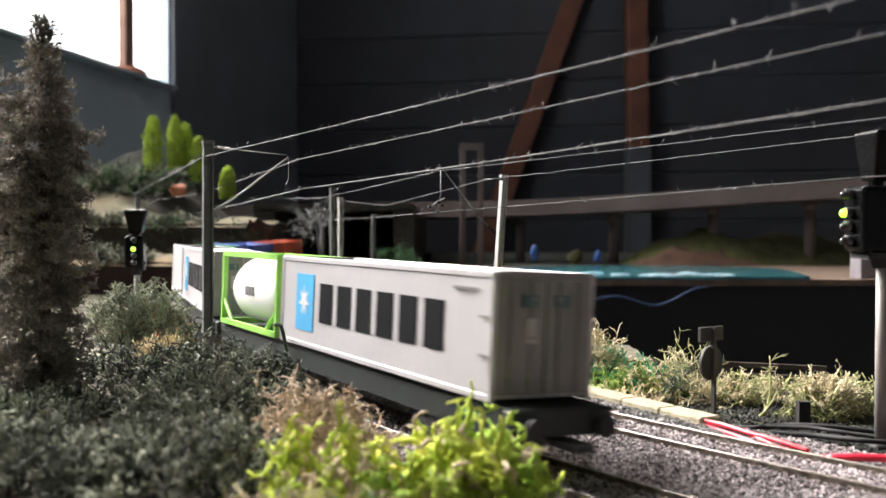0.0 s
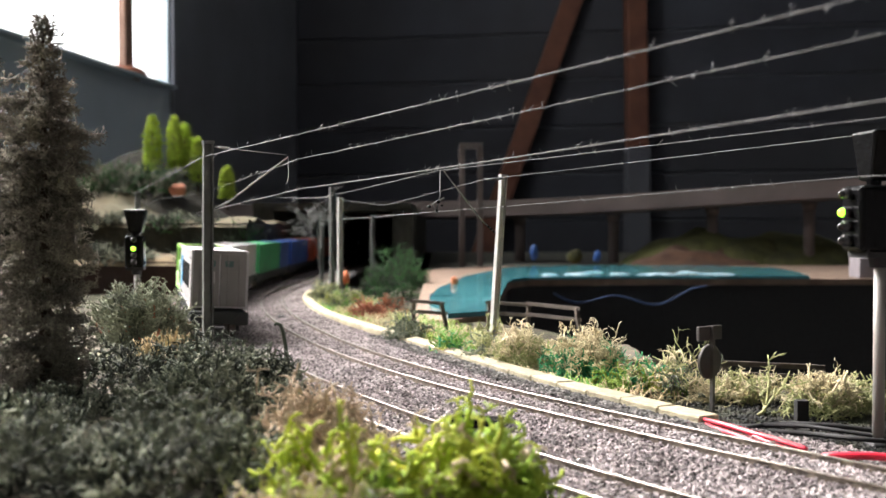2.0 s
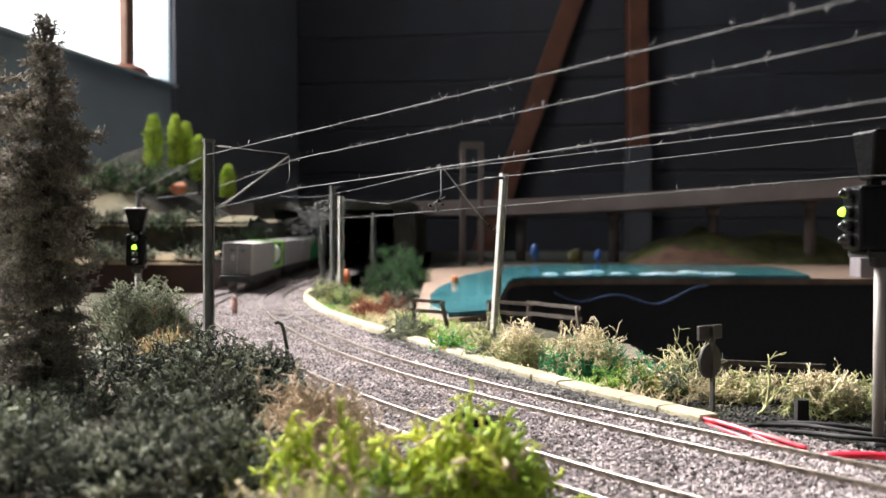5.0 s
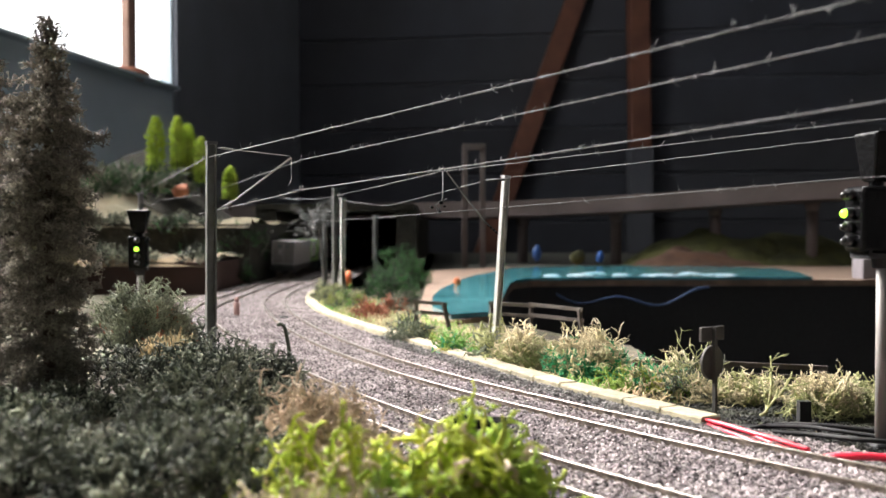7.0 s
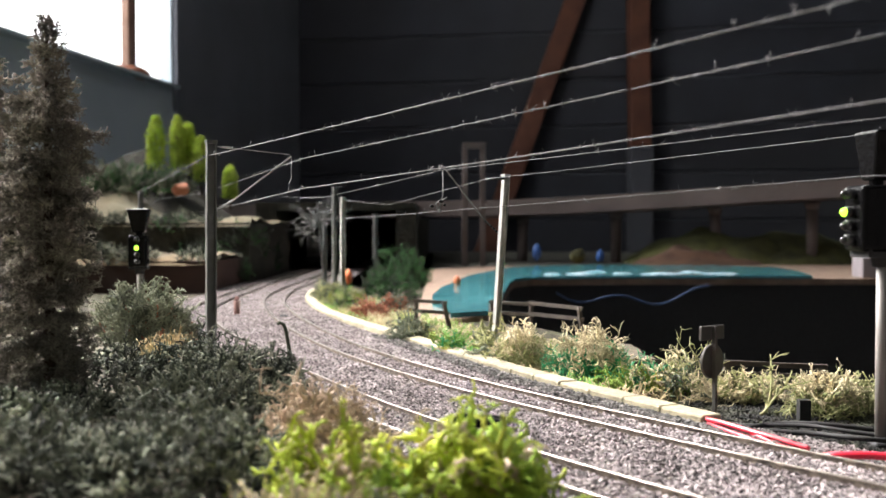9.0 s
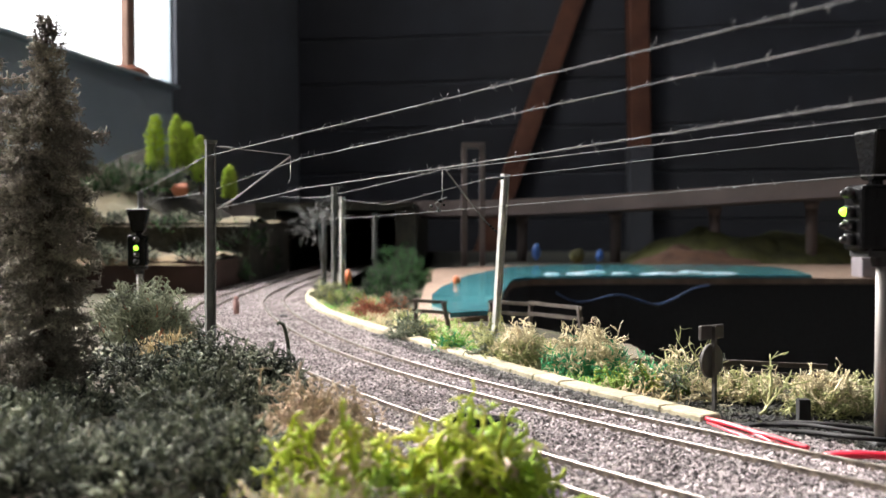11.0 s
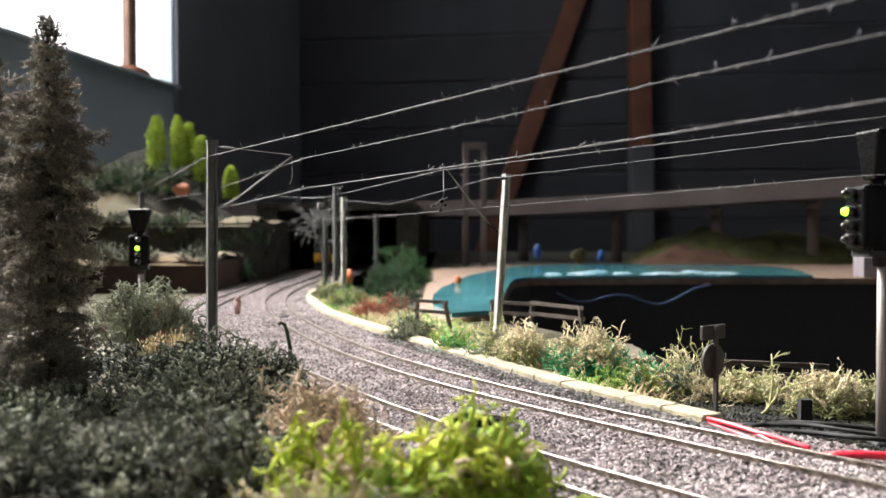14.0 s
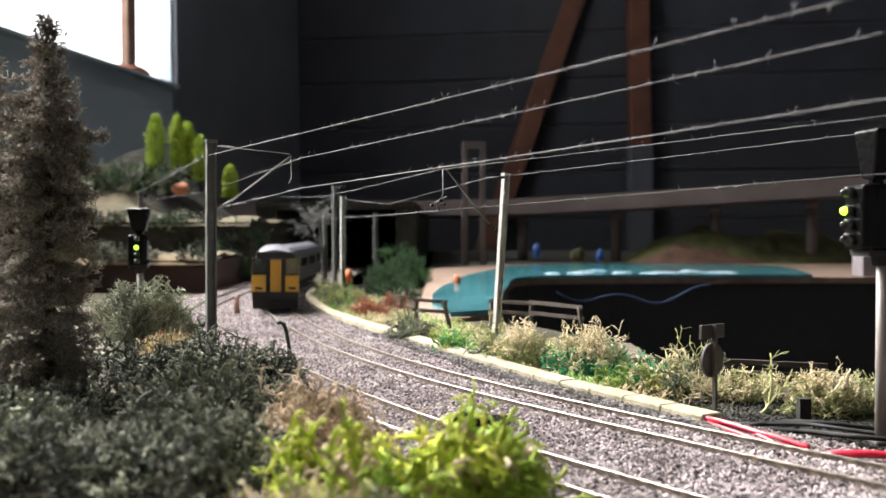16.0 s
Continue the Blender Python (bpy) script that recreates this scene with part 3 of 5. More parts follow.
def viaduct():
    v = empty("viaduct", "mauve-brown concrete road viaduct on round columns", "viaduct")
    # level along the beach, then climbing
    a, b = Vector((-0.55, 1.98, 0)), Vector((0.95, 1.42, 0))
    d = b - a
    side = Vector((-d.y, d.x, 0)).normalized()

    def road(u):
        k = min(1.0, max(0.0, (u - 0.42) / 0.5))
        return a + d * u + Vector((0, 0, 0.0935 + 0.009 * u + 0.028 * k * k * (3 - 2 * k)))

    def band(name, lo, hi, left, right, parent):
        verts, faces = [], []
        n = 36
        for i in range(n + 1):
            p = road(i / n)
            for o, z in ((left, lo), (right, lo), (right, hi), (left, hi)):
                verts.append((p + side * o + Vector((0, 0, z)))[:])
        for i in range(n):
            for k in range(4):
                faces.append((i * 4 + k, i * 4 + (k + 1) % 4, i * 4 + 4 + (k + 1) % 4, i * 4 + 4 + k))
        faces += [(3, 2, 1, 0), (n * 4, n * 4 + 1, n * 4 + 2, n * 4 + 3)]
        return raw(name, verts, faces, M_DECK, parent)

    deck = band("deck", -0.022, -0.003, -0.06, 0.06, v)
    band("parapet", -0.02, 0.007, -0.0645, -0.0602, deck)
    band("parapet", -0.02, 0.011, 0.0602, 0.0645, deck)
    for u in (0.1118, 0.278, 0.4618, 0.5662, 0.6694, 0.7641):
        p = road(u)
        bm = bmesh.new()
        rod(bm, (p.x, p.y, -0.004), (p.x, p.y, p.z - 0.0225), 0.009, 0.009, 12)
        rod(bm, (p.x, p.y, p.z - 0.036), (p.x, p.y, p.z - 0.0225), 0.009, 0.013, 12)
        part("column", bm, M_DECK, v, smooth=True)


viaduct()
mound("hill", 0.42, 1.57, -0.004, 0.11, 0.06, 0.027, M_EARTHBANK, 5.3, "rust-brown earth bank beside the sea", "hill", 0.3, power=0.4)
mound("hill", 0.465, 1.64, -0.004, 0.155, 0.1, 0.053, M_MOSSHILL, 1.3, "dark mossy hill behind the sea", "hill", 0.2, power=0.35)
mound("hill", 0.60, 1.63, -0.004, 0.15, 0.1, 0.043, M_MOSSHILL, 2.6, "low dark mossy hill behind the sea", "hill", 0.2, power=0.35)


def loading_gantry():
    g = empty("timber_gantry", "pale wooden portal frame standing near the beach", "gantry")
    y = 1.5
    for x in (0.034, 0.062):
        bm = bmesh.new()
        box(bm, (x, y, 0.09), (0.009, 0.009, 0.19))
        bevel(bm, 0.001)
        part("upright", bm, M_DECK, g)
    bm = bmesh.new()
    box(bm, (0.048, y, 0.184), (0.036, 0.009, 0.01))
    part("crossbeam", bm, M_DECK, g)


loading_gantry()


# ---- plants ----
def strands(count, origin, aim, length, radius, seed, forks=2, wobble=0.55, sides=4, segs=4, fit=None):
    """Branching strands: origin(rng) and aim(rng, p) give the start and the way. Returns verts, faces and the strand's number for each face."""
    rng = random.Random(seed)
    verts, faces, owner = [], [], []

    def grow(p, d, ln, r, level, tag):
        pts = [p.copy()]
        q, w = p.copy(), d.normalized()
        for _ in range(segs):
            w = (w + Vector((rng.gauss(0, 1), rng.gauss(0, 1), rng.gauss(0, 1))) * wobble * 0.5).normalized()
            q = q + w * (ln / segs)
            pts.append(q.copy())
        n0 = len(faces)
        sweep(pts, r, sides, 0.55, verts, faces)
        owner.extend([tag] * (len(faces) - n0))
        if level > 0:
            for _ in range(rng.choice((1, 2))):
                k = rng.randint(1, segs - 1)
                side = (w + Vector((rng.gauss(0, 1), rng.gauss(0, 1), rng.gauss(0, 1))) * 0.9).normalized()
                grow(pts[k], side, ln * rng.uniform(0.45, 0.75), r * 0.75, level - 1, tag)

    for i in range(count):
        p = origin(rng)
        grow(p, aim(rng, p), length * rng.uniform(0.6, 1.3) * (fit(p) if fit else 1.0), radius * rng.uniform(0.7, 1.25), forks, i)
    return verts, faces, owner


def plant(name, made, materials, label, category, group="", pick=None, seed=0, split=False):
    verts, faces, owner = made
    me = bpy.data.meshes.new(name)
    me.from_pydata([v[:] for v in verts], [], faces)
    for m in materials:
        me.materials.append(m)
    rng = random.Random(seed + 99)
    choice = {}
    index = []
    for f, o in zip(faces, owner):
        if o not in choice:
            choice[o] = pick(rng, verts[f[0]]) if pick else rng.randrange(len(materials))
        index.append(choice[o])
    if split:
        bpy.data.meshes.remove(me)
        top = empty(name, label, category, group)
        kinds = list(dict.fromkeys(materials))
        for m in kinds:
            keep = [f for f, i in zip(faces, index) if materials[i] == m]
            used = sorted({v for f in keep for v in f})
            if used:
                to = {v: i for i, v in enumerate(used)}
                raw("foliage", [verts[v][:] for v in used], [tuple(to[v] for v in f) for f in keep], m, top, smooth=True)
        return top
    me.polygons.foreach_set("material_index", index)
    me.polygons.foreach_set("use_smooth", [True] * len(faces))
    return tagged(new(name, me), label, category, group)


def bush(x, y, z, rx, ry, rz, count, length, radius, materials, seed, label, forks=2, wobble=0.55, pick=None, group="", name="bush"):
    c = Vector((x, y, z))

    def origin(rng):
        while True:
            u, v, w = rng.uniform(-1, 1), rng.uniform(-1, 1), rng.uniform(0, 1)
            d2 = u * u + v * v + w * w
            if d2 < 1 and (d2 > 0.25 or rng.random() < 0.3):
                k = 0.85 + 0.3 * noise.noise(Vector((u * 2.2, v * 2.2, w * 2.2 + seed)))
                return c + Vector((u * rx * k, v * ry * k, w * rz * k - 0.001))

    def aim(rng, p):
        return Vector(((p.x - x) / rx, (p.y - y) / ry, 0.5 + (p.z - z) / rz)) + Vector((rng.gauss(0, 0.5), rng.gauss(0, 0.5), rng.gauss(0, 0.35)))

    return plant(name, strands(count, origin, aim, length, radius, seed, forks, wobble, 4, 5), materials, label, "bush", group, pick, seed, True)


def conifer(x, y, z, h, r, seed, label):
    """A bottle-brush spruce: twisted stem, drooping whorls of short fuzzy twigs."""
    t = empty("spruce_tree", label, "tree", "spruces", Matrix.Translation((x, y, z)))
    bm = bmesh.new()
    rod(bm, (0, 0, -0.004), (0, 0, h * 0.96), 0.0022, 0.0005, 8)
    part("trunk", bm, M_BARK, t)
    rng0 = random.Random(seed)
    limbs = []
    z = 0.004
    while z < h * 0.985:
        reach = r * min(1.0, 0.06 + ((h - z) / (h * 0.3)) ** 1.0)
        turn = rng0.random() * 6.283
        count = max(4, int(9 * reach / r))
        for k in range(count):
            az = turn + k * 6.283 / count + rng0.gauss(0, 0.2)
            limbs.append((z + rng0.gauss(0, 0.0007), az, reach * rng0.uniform(0.62, 1.16), rng0.uniform(-0.5, 0.1)))
        z += 0.0044 * (0.5 + 0.5 * reach / r) * rng0.uniform(0.75, 1.25)

    def origin(rng):
        while True:
            z0, az, ln, droop = limbs[rng.randrange(len(limbs))]
            if rng.random() < 0.25 + ln / r:
                break
        u = rng.random() ** 0.75
        rr = ln * u
        spread = 0.0004 + 0.0011 * u * (1.15 - u) * 2.2
        return Vector((math.cos(az) * rr + rng.gauss(0, spread), math.sin(az) * rr + rng.gauss(0, spread),
                       z0 + droop * rr * u + 0.25 * ln * max(0, u - 0.7) + rng.gauss(0, spread * 0.6)))

    def aim(rng, p):
        return Vector((p.x, p.y, 0)).normalized() * 0.8 + Vector((rng.gauss(0, 0.6), rng.gauss(0, 0.6), rng.uniform(-0.5, 0.6)))

    made = strands(17000, origin, aim, 0.0023, 0.00024, seed, 1, 0.8, 3, 3, lambda p: 0.45 + 0.55 * min(1.0, (1 - p.z / h) * 4))
    ob = plant("crown", made, [M_SPRUCE], "", "")
    ob.parent = t
    for key in ("category", "label"):
        if key in ob:
            del ob[key]
    return t


conifer(-0.1108, 0.27, 0.003, 0.1130, 0.0133, 11, "tall dark brown-green model spruce beside the hedge")
conifer(-0.1500, 0.31, 0.003, 0.1245, 0.0165, 12, "dark model spruce at the edge of the hedge")


def hedge_bank():
    """The sloping bank in front of the tracks, under the hedge."""
    verts, faces = [], []
    nx, ny = 60, 40
    for j in range(ny + 1):
        for i in range(nx + 1):
            x, y = -0.30 + 0.40 * i / nx, 0.09 + 0.42 * j / ny
            # distance left of the near track
            d = min(((x - p[0]) ** 2 + (y - p[1]) ** 2, p) for p in FRONT[125:280:6])[1]
            off = -((x - d[0]) * math.sin(d[2]) - (y - d[1]) * math.cos(d[2]))
            k = min(1.0, max(0.0, (off - 0.022) / 0.06))
            z = -0.0055 + 0.0135 * k * k * (3 - 2 * k) + 0.002 * noise.noise(Vector((x * 60, y * 60, 0)))
            verts.append((x, y, z))
    for j in range(ny):
        for i in range(nx):
            a = j * (nx + 1) + i
            faces.append((a, a + 1, a + nx + 2, a + nx + 1))
    tagged(raw("bank", verts, faces, M_EARTH, smooth=True), "earth bank under the hedge beside the track", "bank", kind="structure")


hedge_bank()
OLIVE = "grey-olive foam hedge bush on the bank"
for k, (x, y, z, rx, ry, rz, n) in enumerate((
        (-0.052, 0.185, 0.004, 0.026, 0.03, 0.021, 420), (-0.088, 0.185, 0.005, 0.026, 0.03, 0.018, 380), (-0.03, 0.165, -0.002, 0.018, 0.02, 0.014, 160),
        (-0.062, 0.245, 0.004, 0.024, 0.026, 0.020, 360), (-0.104, 0.225, 0.004, 0.024, 0.028, 0.016, 300), (-0.066, 0.285, 0.002, 0.019, 0.024, 0.022, 280), (-0.043, 0.265, -0.001, 0.014, 0.02, 0.018, 200),
        (-0.097, 0.255, 0.003, 0.022, 0.03, 0.014, 260), (-0.13, 0.25, 0.004, 0.02, 0.03, 0.015, 220))):
    bush(x, y, z, rx, ry, rz, n * 3, 0.0042, 0.00036, [M_HEDGE, M_HEDGE, M_HEDGE2], 30 + k, OLIVE, group="hedge", wobble=1.0)
for k, (x, y, z, rx, ry, rz, n) in enumerate((
        (-0.082, 0.325, 0.0, 0.026, 0.03, 0.0235, 360), (-0.058, 0.31, -0.001, 0.016, 0.024, 0.0225, 260), (-0.115, 0.33, 0.002, 0.024, 0.028, 0.017, 240))):
    bush(x, y, z, rx, ry, rz, n * 2, 0.005, 0.0004, [M_HEDGE2, M_HEDGE2, M_HEDGE], 40 + k, "dark green foam hedge bush beside the mast", group="hedge", wobble=1.0)
bush(-0.139, 0.45, 0.0, 0.026, 0.026, 0.0345, 1500, 0.006, 0.00042, [M_SAGE, M_SAGE, M_HEDGE, M_RUST_LICHEN], 51,
     "grey-green lichen bush with rust-coloured sprigs", pick=lambda rng, p: 3 if rng.random() < 0.025 else rng.randrange(3))
bush(-0.0985, 0.345, 0.010, 0.011, 0.009, 0.008, 260, 0.006, 0.00025, [M_TANGRASS], 52, "tuft of dry straw-coloured grass", 0, 0.3, name="grass_tuft")
bush(-0.020, 0.136, 0.008, 0.015, 0.010, 0.009, 480, 0.008, 0.0002, [M_TANGRASS, M_TANGRASS, M_HEDGE], 53, "tuft of tan grass on the bank", 0, 0.3, name="grass_tuft")
bush(-0.009, 0.14, 0.008, 0.010, 0.008, 0.007, 220, 0.007, 0.0002, [M_TANGRASS, M_HEDGE], 54, "tuft of tan grass on the bank", 0, 0.3, name="grass_tuft")
LIME_PICK = lambda rng, p: 1 if rng.random() < 0.2 else 0
LIME = "bright lime-yellow lichen bush beside the rails"
for k, (x, y, z, rx, ry, rz, n) in enumerate(((-0.017, 0.172, -0.002, 0.0155, 0.014, 0.0215, 230), (0.003, 0.176, -0.002, 0.0155, 0.014, 0.0265, 280),
                                              (0.0125, 0.172, -0.003, 0.010, 0.011, 0.020, 120), (-0.027, 0.178, 0.0, 0.006, 0.010, 0.022, 90))):
    bush(x, y, z, rx, ry, rz, n, 0.0085, 0.00058, [M_LIME_LICHEN, M_BEIGE_LICHEN], 61 + k, LIME, pick=LIME_PICK, group="lime lichen", wobble=1.0, forks=3)
bush(-0.029, 0.222, 0.0, 0.018, 0.014, 0.0225, 320, 0.008, 0.00042, [M_BEIGE_LICHEN], 69, "dry beige lichen bush behind the lime one", wobble=1.0, forks=3)


def twig():
    pts = [Vector((x, 0.335, z)) for x, z in ((-0.0535, 0.010), (-0.0540, 0.016), (-0.0548, 0.0205), (-0.0556, 0.0230), (-0.0570, 0.0237), (-0.0578, 0.0230))]
    v, f = sweep(pts, 0.0007, 7, 0.85)
    tagged(raw("twig", [p[:] for p in v], f, M_HEDGE2, smooth=True), "bent dark twig sticking out of the hedge", "twig")


twig()

# the verge between kerb and well
CREAM = "bleached cream lichen bush on the verge"
for k, (x, y, rx, ry, rz, n, ms, lab) in enumerate((
        (0.060, 0.388, 0.018, 0.014, 0.0205, 330, (M_CREAM_LICHEN, M_CREAM_LICHEN, M_GREEN_LICHEN), CREAM + " with green base"),
        (0.033, 0.41, 0.012, 0.012, 0.02, 200, (M_CREAM_LICHEN, M_PALE_LICHEN), CREAM),
        (0.022, 0.425, 0.009, 0.01, 0.02, 120, (M_PALE_LICHEN, M_GREY_LICHEN), "pale green lichen bush round the mast foot"),
        (0.004, 0.45, 0.008, 0.009, 0.011, 90, (M_GRASS, M_GREEN_LICHEN), "fresh green bush beside the kerb"),
        (-0.017, 0.5, 0.012, 0.012, 0.014, 110, (M_GREY_LICHEN,), "grey-green lichen bush beside the fence"),
        (0.088, 0.345, 0.013, 0.012, 0.016, 90, (M_CREAM_LICHEN, M_PALE_LICHEN, M_GREY_LICHEN), "wispy cream lichen bush behind the round sign"),
        (0.124, 0.31, 0.0115, 0.010, 0.0125, 260, (M_CREAM_LICHEN, M_CREAM_LICHEN, M_PALE_LICHEN), "cream lichen bush beside the signal post"),
        (0.140, 0.322, 0.009, 0.010, 0.0065, 150, (M_PALE_LICHEN,), "pale green lichen bush behind the signal post"),
        (0.074, 0.35, 0.016, 0.01, 0.010, 130, (M_GREEN_LICHEN, M_CREAM_LICHEN, M_GRASS), "emerald green lichen on the verge"),
        (0.103, 0.335, 0.017, 0.009, 0.0065, 190, (M_PALE_LICHEN, M_CREAM_LICHEN), "low pale lichen on the verge"))):
    bush(x, y, -0.003, rx, ry, rz, n, 0.0075, 0.00038, list(ms), 80 + k, lab, group="verge bushes", wobble=0.95, forks=3,
         pick=lambda rng, p, rz=rz, ms=ms: len(ms) - 1 if p.z + 0.003 < rz * rng.uniform(0.1, 0.5) else rng.randrange(max(1, len(ms) - 1)))
for k, (x, y, rx, ry, rz, n, ms, lab) in enumerate((
        (-0.05, 0.66, 0.010, 0.014, 0.010, 110, (M_RUST_LICHEN,), "rust-red lichen bush beside the kerb"),
        (-0.075, 0.75, 0.018, 0.02, 0.016, 120, (M_GREY_LICHEN, M_PALE_LICHEN, M_GRASS), "mixed green bush beside the kerb"),
        (-0.1, 0.84, 0.014, 0.03, 0.02, 120, (M_GREY_LICHEN, M_PALE_LICHEN), "grey-green bush at the bend of the kerb"),
        (-0.05, 0.86, 0.03, 0.03, 0.035, 160, (M_BUSH_FAR, M_BUSH_FAR, M_HEDGE2), "dark green shrub beyond the bend"),
        (-0.045, 1.05, 0.04, 0.05, 0.055, 200, (M_BUSH_FAR,), "tall green shrub beside the beach"),
        (-0.035, 0.7, 0.012, 0.02, 0.014, 90, (M_HEDGE, M_RUST_LICHEN), "olive bush beside the fence"))):
    bush(x, y, -0.004 + fall(y), rx, ry, rz, int(n * 2.2), 0.0068, 0.0005, list(ms), 100 + k, lab, group="bushes at the bend")


plant("lichen_branch", strands(4, lambda rng: Vector((0.1035 + rng.gauss(0, 0.0008), 0.31 + rng.gauss(0, 0.001), -0.0042)),
                               lambda rng, p: Vector((0.55 + rng.gauss(0, 0.12), 0.1, 0.8 + rng.gauss(0, 0.12))), 0.016, 0.00048, 211, 3, 0.35, 6, 6), [M_PALE_LICHEN],
      "thick forked pale-green lichen branch leaning on the verge", "branch", split=True)
plant("lichen_branch", strands(12, lambda rng: Vector((0.09 + rng.gauss(0, 0.004), 0.352 + rng.gauss(0, 0.003), -0.002)),
                               lambda rng, p: Vector((rng.gauss(0.1, 0.5), 0.1, 0.9)), 0.015, 0.0003, 213, 3, 0.5, 5, 6), [M_PALE_LICHEN, M_GREY_LICHEN],
      "wispy arching grey-green lichen sprigs behind the sign", "branch", split=True)


def verge_turf():
    """Short coloured turf fibres along the verge."""
    def origin(rng):
        s, r = rng.uniform(0.13, 0.7), rng.uniform(0.0, 0.055)
        base, _ = on_track(BACK, s, kerb_offset(s) + 0.008 + r)
        return base + Vector((0, 0, -0.004))

    def aim(rng, p):
        return Vector((rng.gauss(0, 0.5), rng.gauss(0, 0.5), 1))

    def pick(rng, p):
        n = noise.noise(Vector((p.x * 40, p.y * 40, 5))) + rng.gauss(0, 0.15)
        return 0 if n > 0.15 else 1 if n > -0.15 else 2

    ob = plant("turf", strands(4500, origin, aim, 0.0055, 0.00035, 140, 0, 0.6, 3, 3), [M_GRASS, M_PALE_LICHEN, M_TANGRASS],
               "short green and straw-coloured turf fibres", "turf", pick=pick)
    tagged(ob, kind="stuff")


KERB_LINE = ((0.0, 0.1, 0.14, 0.18, 0.25, 0.33, 0.42, 0.52, 0.68, 1.0), (0.018, 0.020, 0.0245, 0.0285, 0.036, 0.038, 0.0335, 0.0285, 0.026, 0.025))


def kerb_offset(s):
    return float(np.interp(s, *KERB_LINE))


verge_turf()
for k, (x, d, zb, h, r) in enumerate(((-0.4325, 1.45, 0.140, 0.094, 0.0125), (-0.4, 1.45, 0.14, 0.094, 0.0105), (-0.388, 1.465, 0.135, 0.09, 0.0105), (-0.3645, 1.45, 0.125, 0.078, 0.0095), (-0.332, 1.5, 0.105, 0.056, 0.0105))):
    t = empty("poplar_tree", "bright lime-green columnar model tree on the hill", "tree", "lime poplars", Matrix.Translation((x, d, zb - 0.01)))
    bm = bmesh.new()
    rod(bm, (0, 0, -0.01), (0, 0, h * 0.8), 0.003, 0.001, 8)
    part("trunk", bm, M_BARK, t)

    def origin(rng, h=h, r=r):
        z = rng.random()
        a = rng.random() * 6.283
        rr = r * (0.12 + 0.88 * min(1, (1 - z) * 3.2) ** 0.6) * (0.88 + 0.16 * math.sin(z * 52)) * rng.uniform(0.75, 1)
        return Vector((math.cos(a) * rr, math.sin(a) * rr, h * 0.12 + z * h * 0.85))

    ob = plant("crown", strands(1100, origin, lambda rng, p: Vector((p.x, p.y, 0.02)) + Vector((rng.gauss(0, 0.01), rng.gauss(0, 0.01), 0)), 0.006, 0.0009, 150 + k, 0, 0.7, 4, 3), [M_POPLAR], "", "")
    ob.parent = t
for k, (x, d, z, rx, rz) in enumerate(((-0.4619, 1.3, 0.095, 0.05, 0.045), (-0.434, 1.32, 0.1, 0.05, 0.045), (-0.2569, 1.2, 0.02, 0.03, 0.035), (-0.4043, 1.42, 0.11, 0.04, 0.03))):
    bush(x, d, z, rx, 0.04, rz, 170, 0.018, 0.0014, [M_GREY_LICHEN, M_BUSH_FAR, M_HEDGE], 170 + k, "grey-green scrub on the hill", group="hill scrub")
for k, (x, y, z, rx, rz) in enumerate(((-0.24, 1.1, 0.0, 0.02, 0.03), (-0.262, 1.105, 0.01, 0.024, 0.03), (-0.235, 1.13, 0.035, 0.02, 0.028), (-0.29, 1.11, 0.012, 0.03, 0.03),
                                       (-0.232, 1.2, 0.03, 0.014, 0.035), (-0.233, 1.3, 0.0, 0.014, 0.05), (-0.32, 1.13, 0.05, 0.03, 0.02))):
    bush(x, y, z, rx, 0.02, rz, 110, 0.011, 0.0009, [M_HEDGE2, M_HEDGE2, M_BUSH_FAR], 360 + k, "dark shrub hanging over the hillside", group="terrace scrub")
for k in range(16):
    rs = random.Random(300 + k)
    low = k < 8
    bush(rs.uniform(-0.42, -0.245), 0.965 + rs.uniform(0, 0.03) if low else 1.12 + rs.uniform(0, 0.08), 0.024 if low else 0.06, rs.uniform(0.012, 0.03), 0.015, rs.uniform(0.006, 0.016), 70,
         0.009, 0.0009, [M_HEDGE2, M_HEDGE], 320 + k, "low dark scrub on the terrace edge", group="terrace scrub")


def bare_tree():
    t = empty("bare_tree", "pale grey leafless tree beside the tunnel mouth", "tree", at=Matrix.Translation((-0.162 + 0.046, 0.95, 0)))
    bm = bmesh.new()
    rod(bm, (0, 0, -0.010), (-0.006, 0, 0.06), 0.0018, 0.0012, 8)
    part("trunk", bm, M_MAST, t)
    ob = plant("crown", strands(34, lambda rng: Vector((-0.006 + rng.gauss(0, 0.002), 0, 0.056 + rng.random() * 0.008)),
                                lambda rng, p: Vector((rng.gauss(-0.5, 0.8), rng.gauss(0, 0.6), rng.uniform(0.0, 0.9))), 0.029, 0.0006, 180, 2, 0.6, 4, 5), [M_MAST], "", "")
    ob.parent = t


bare_tree()


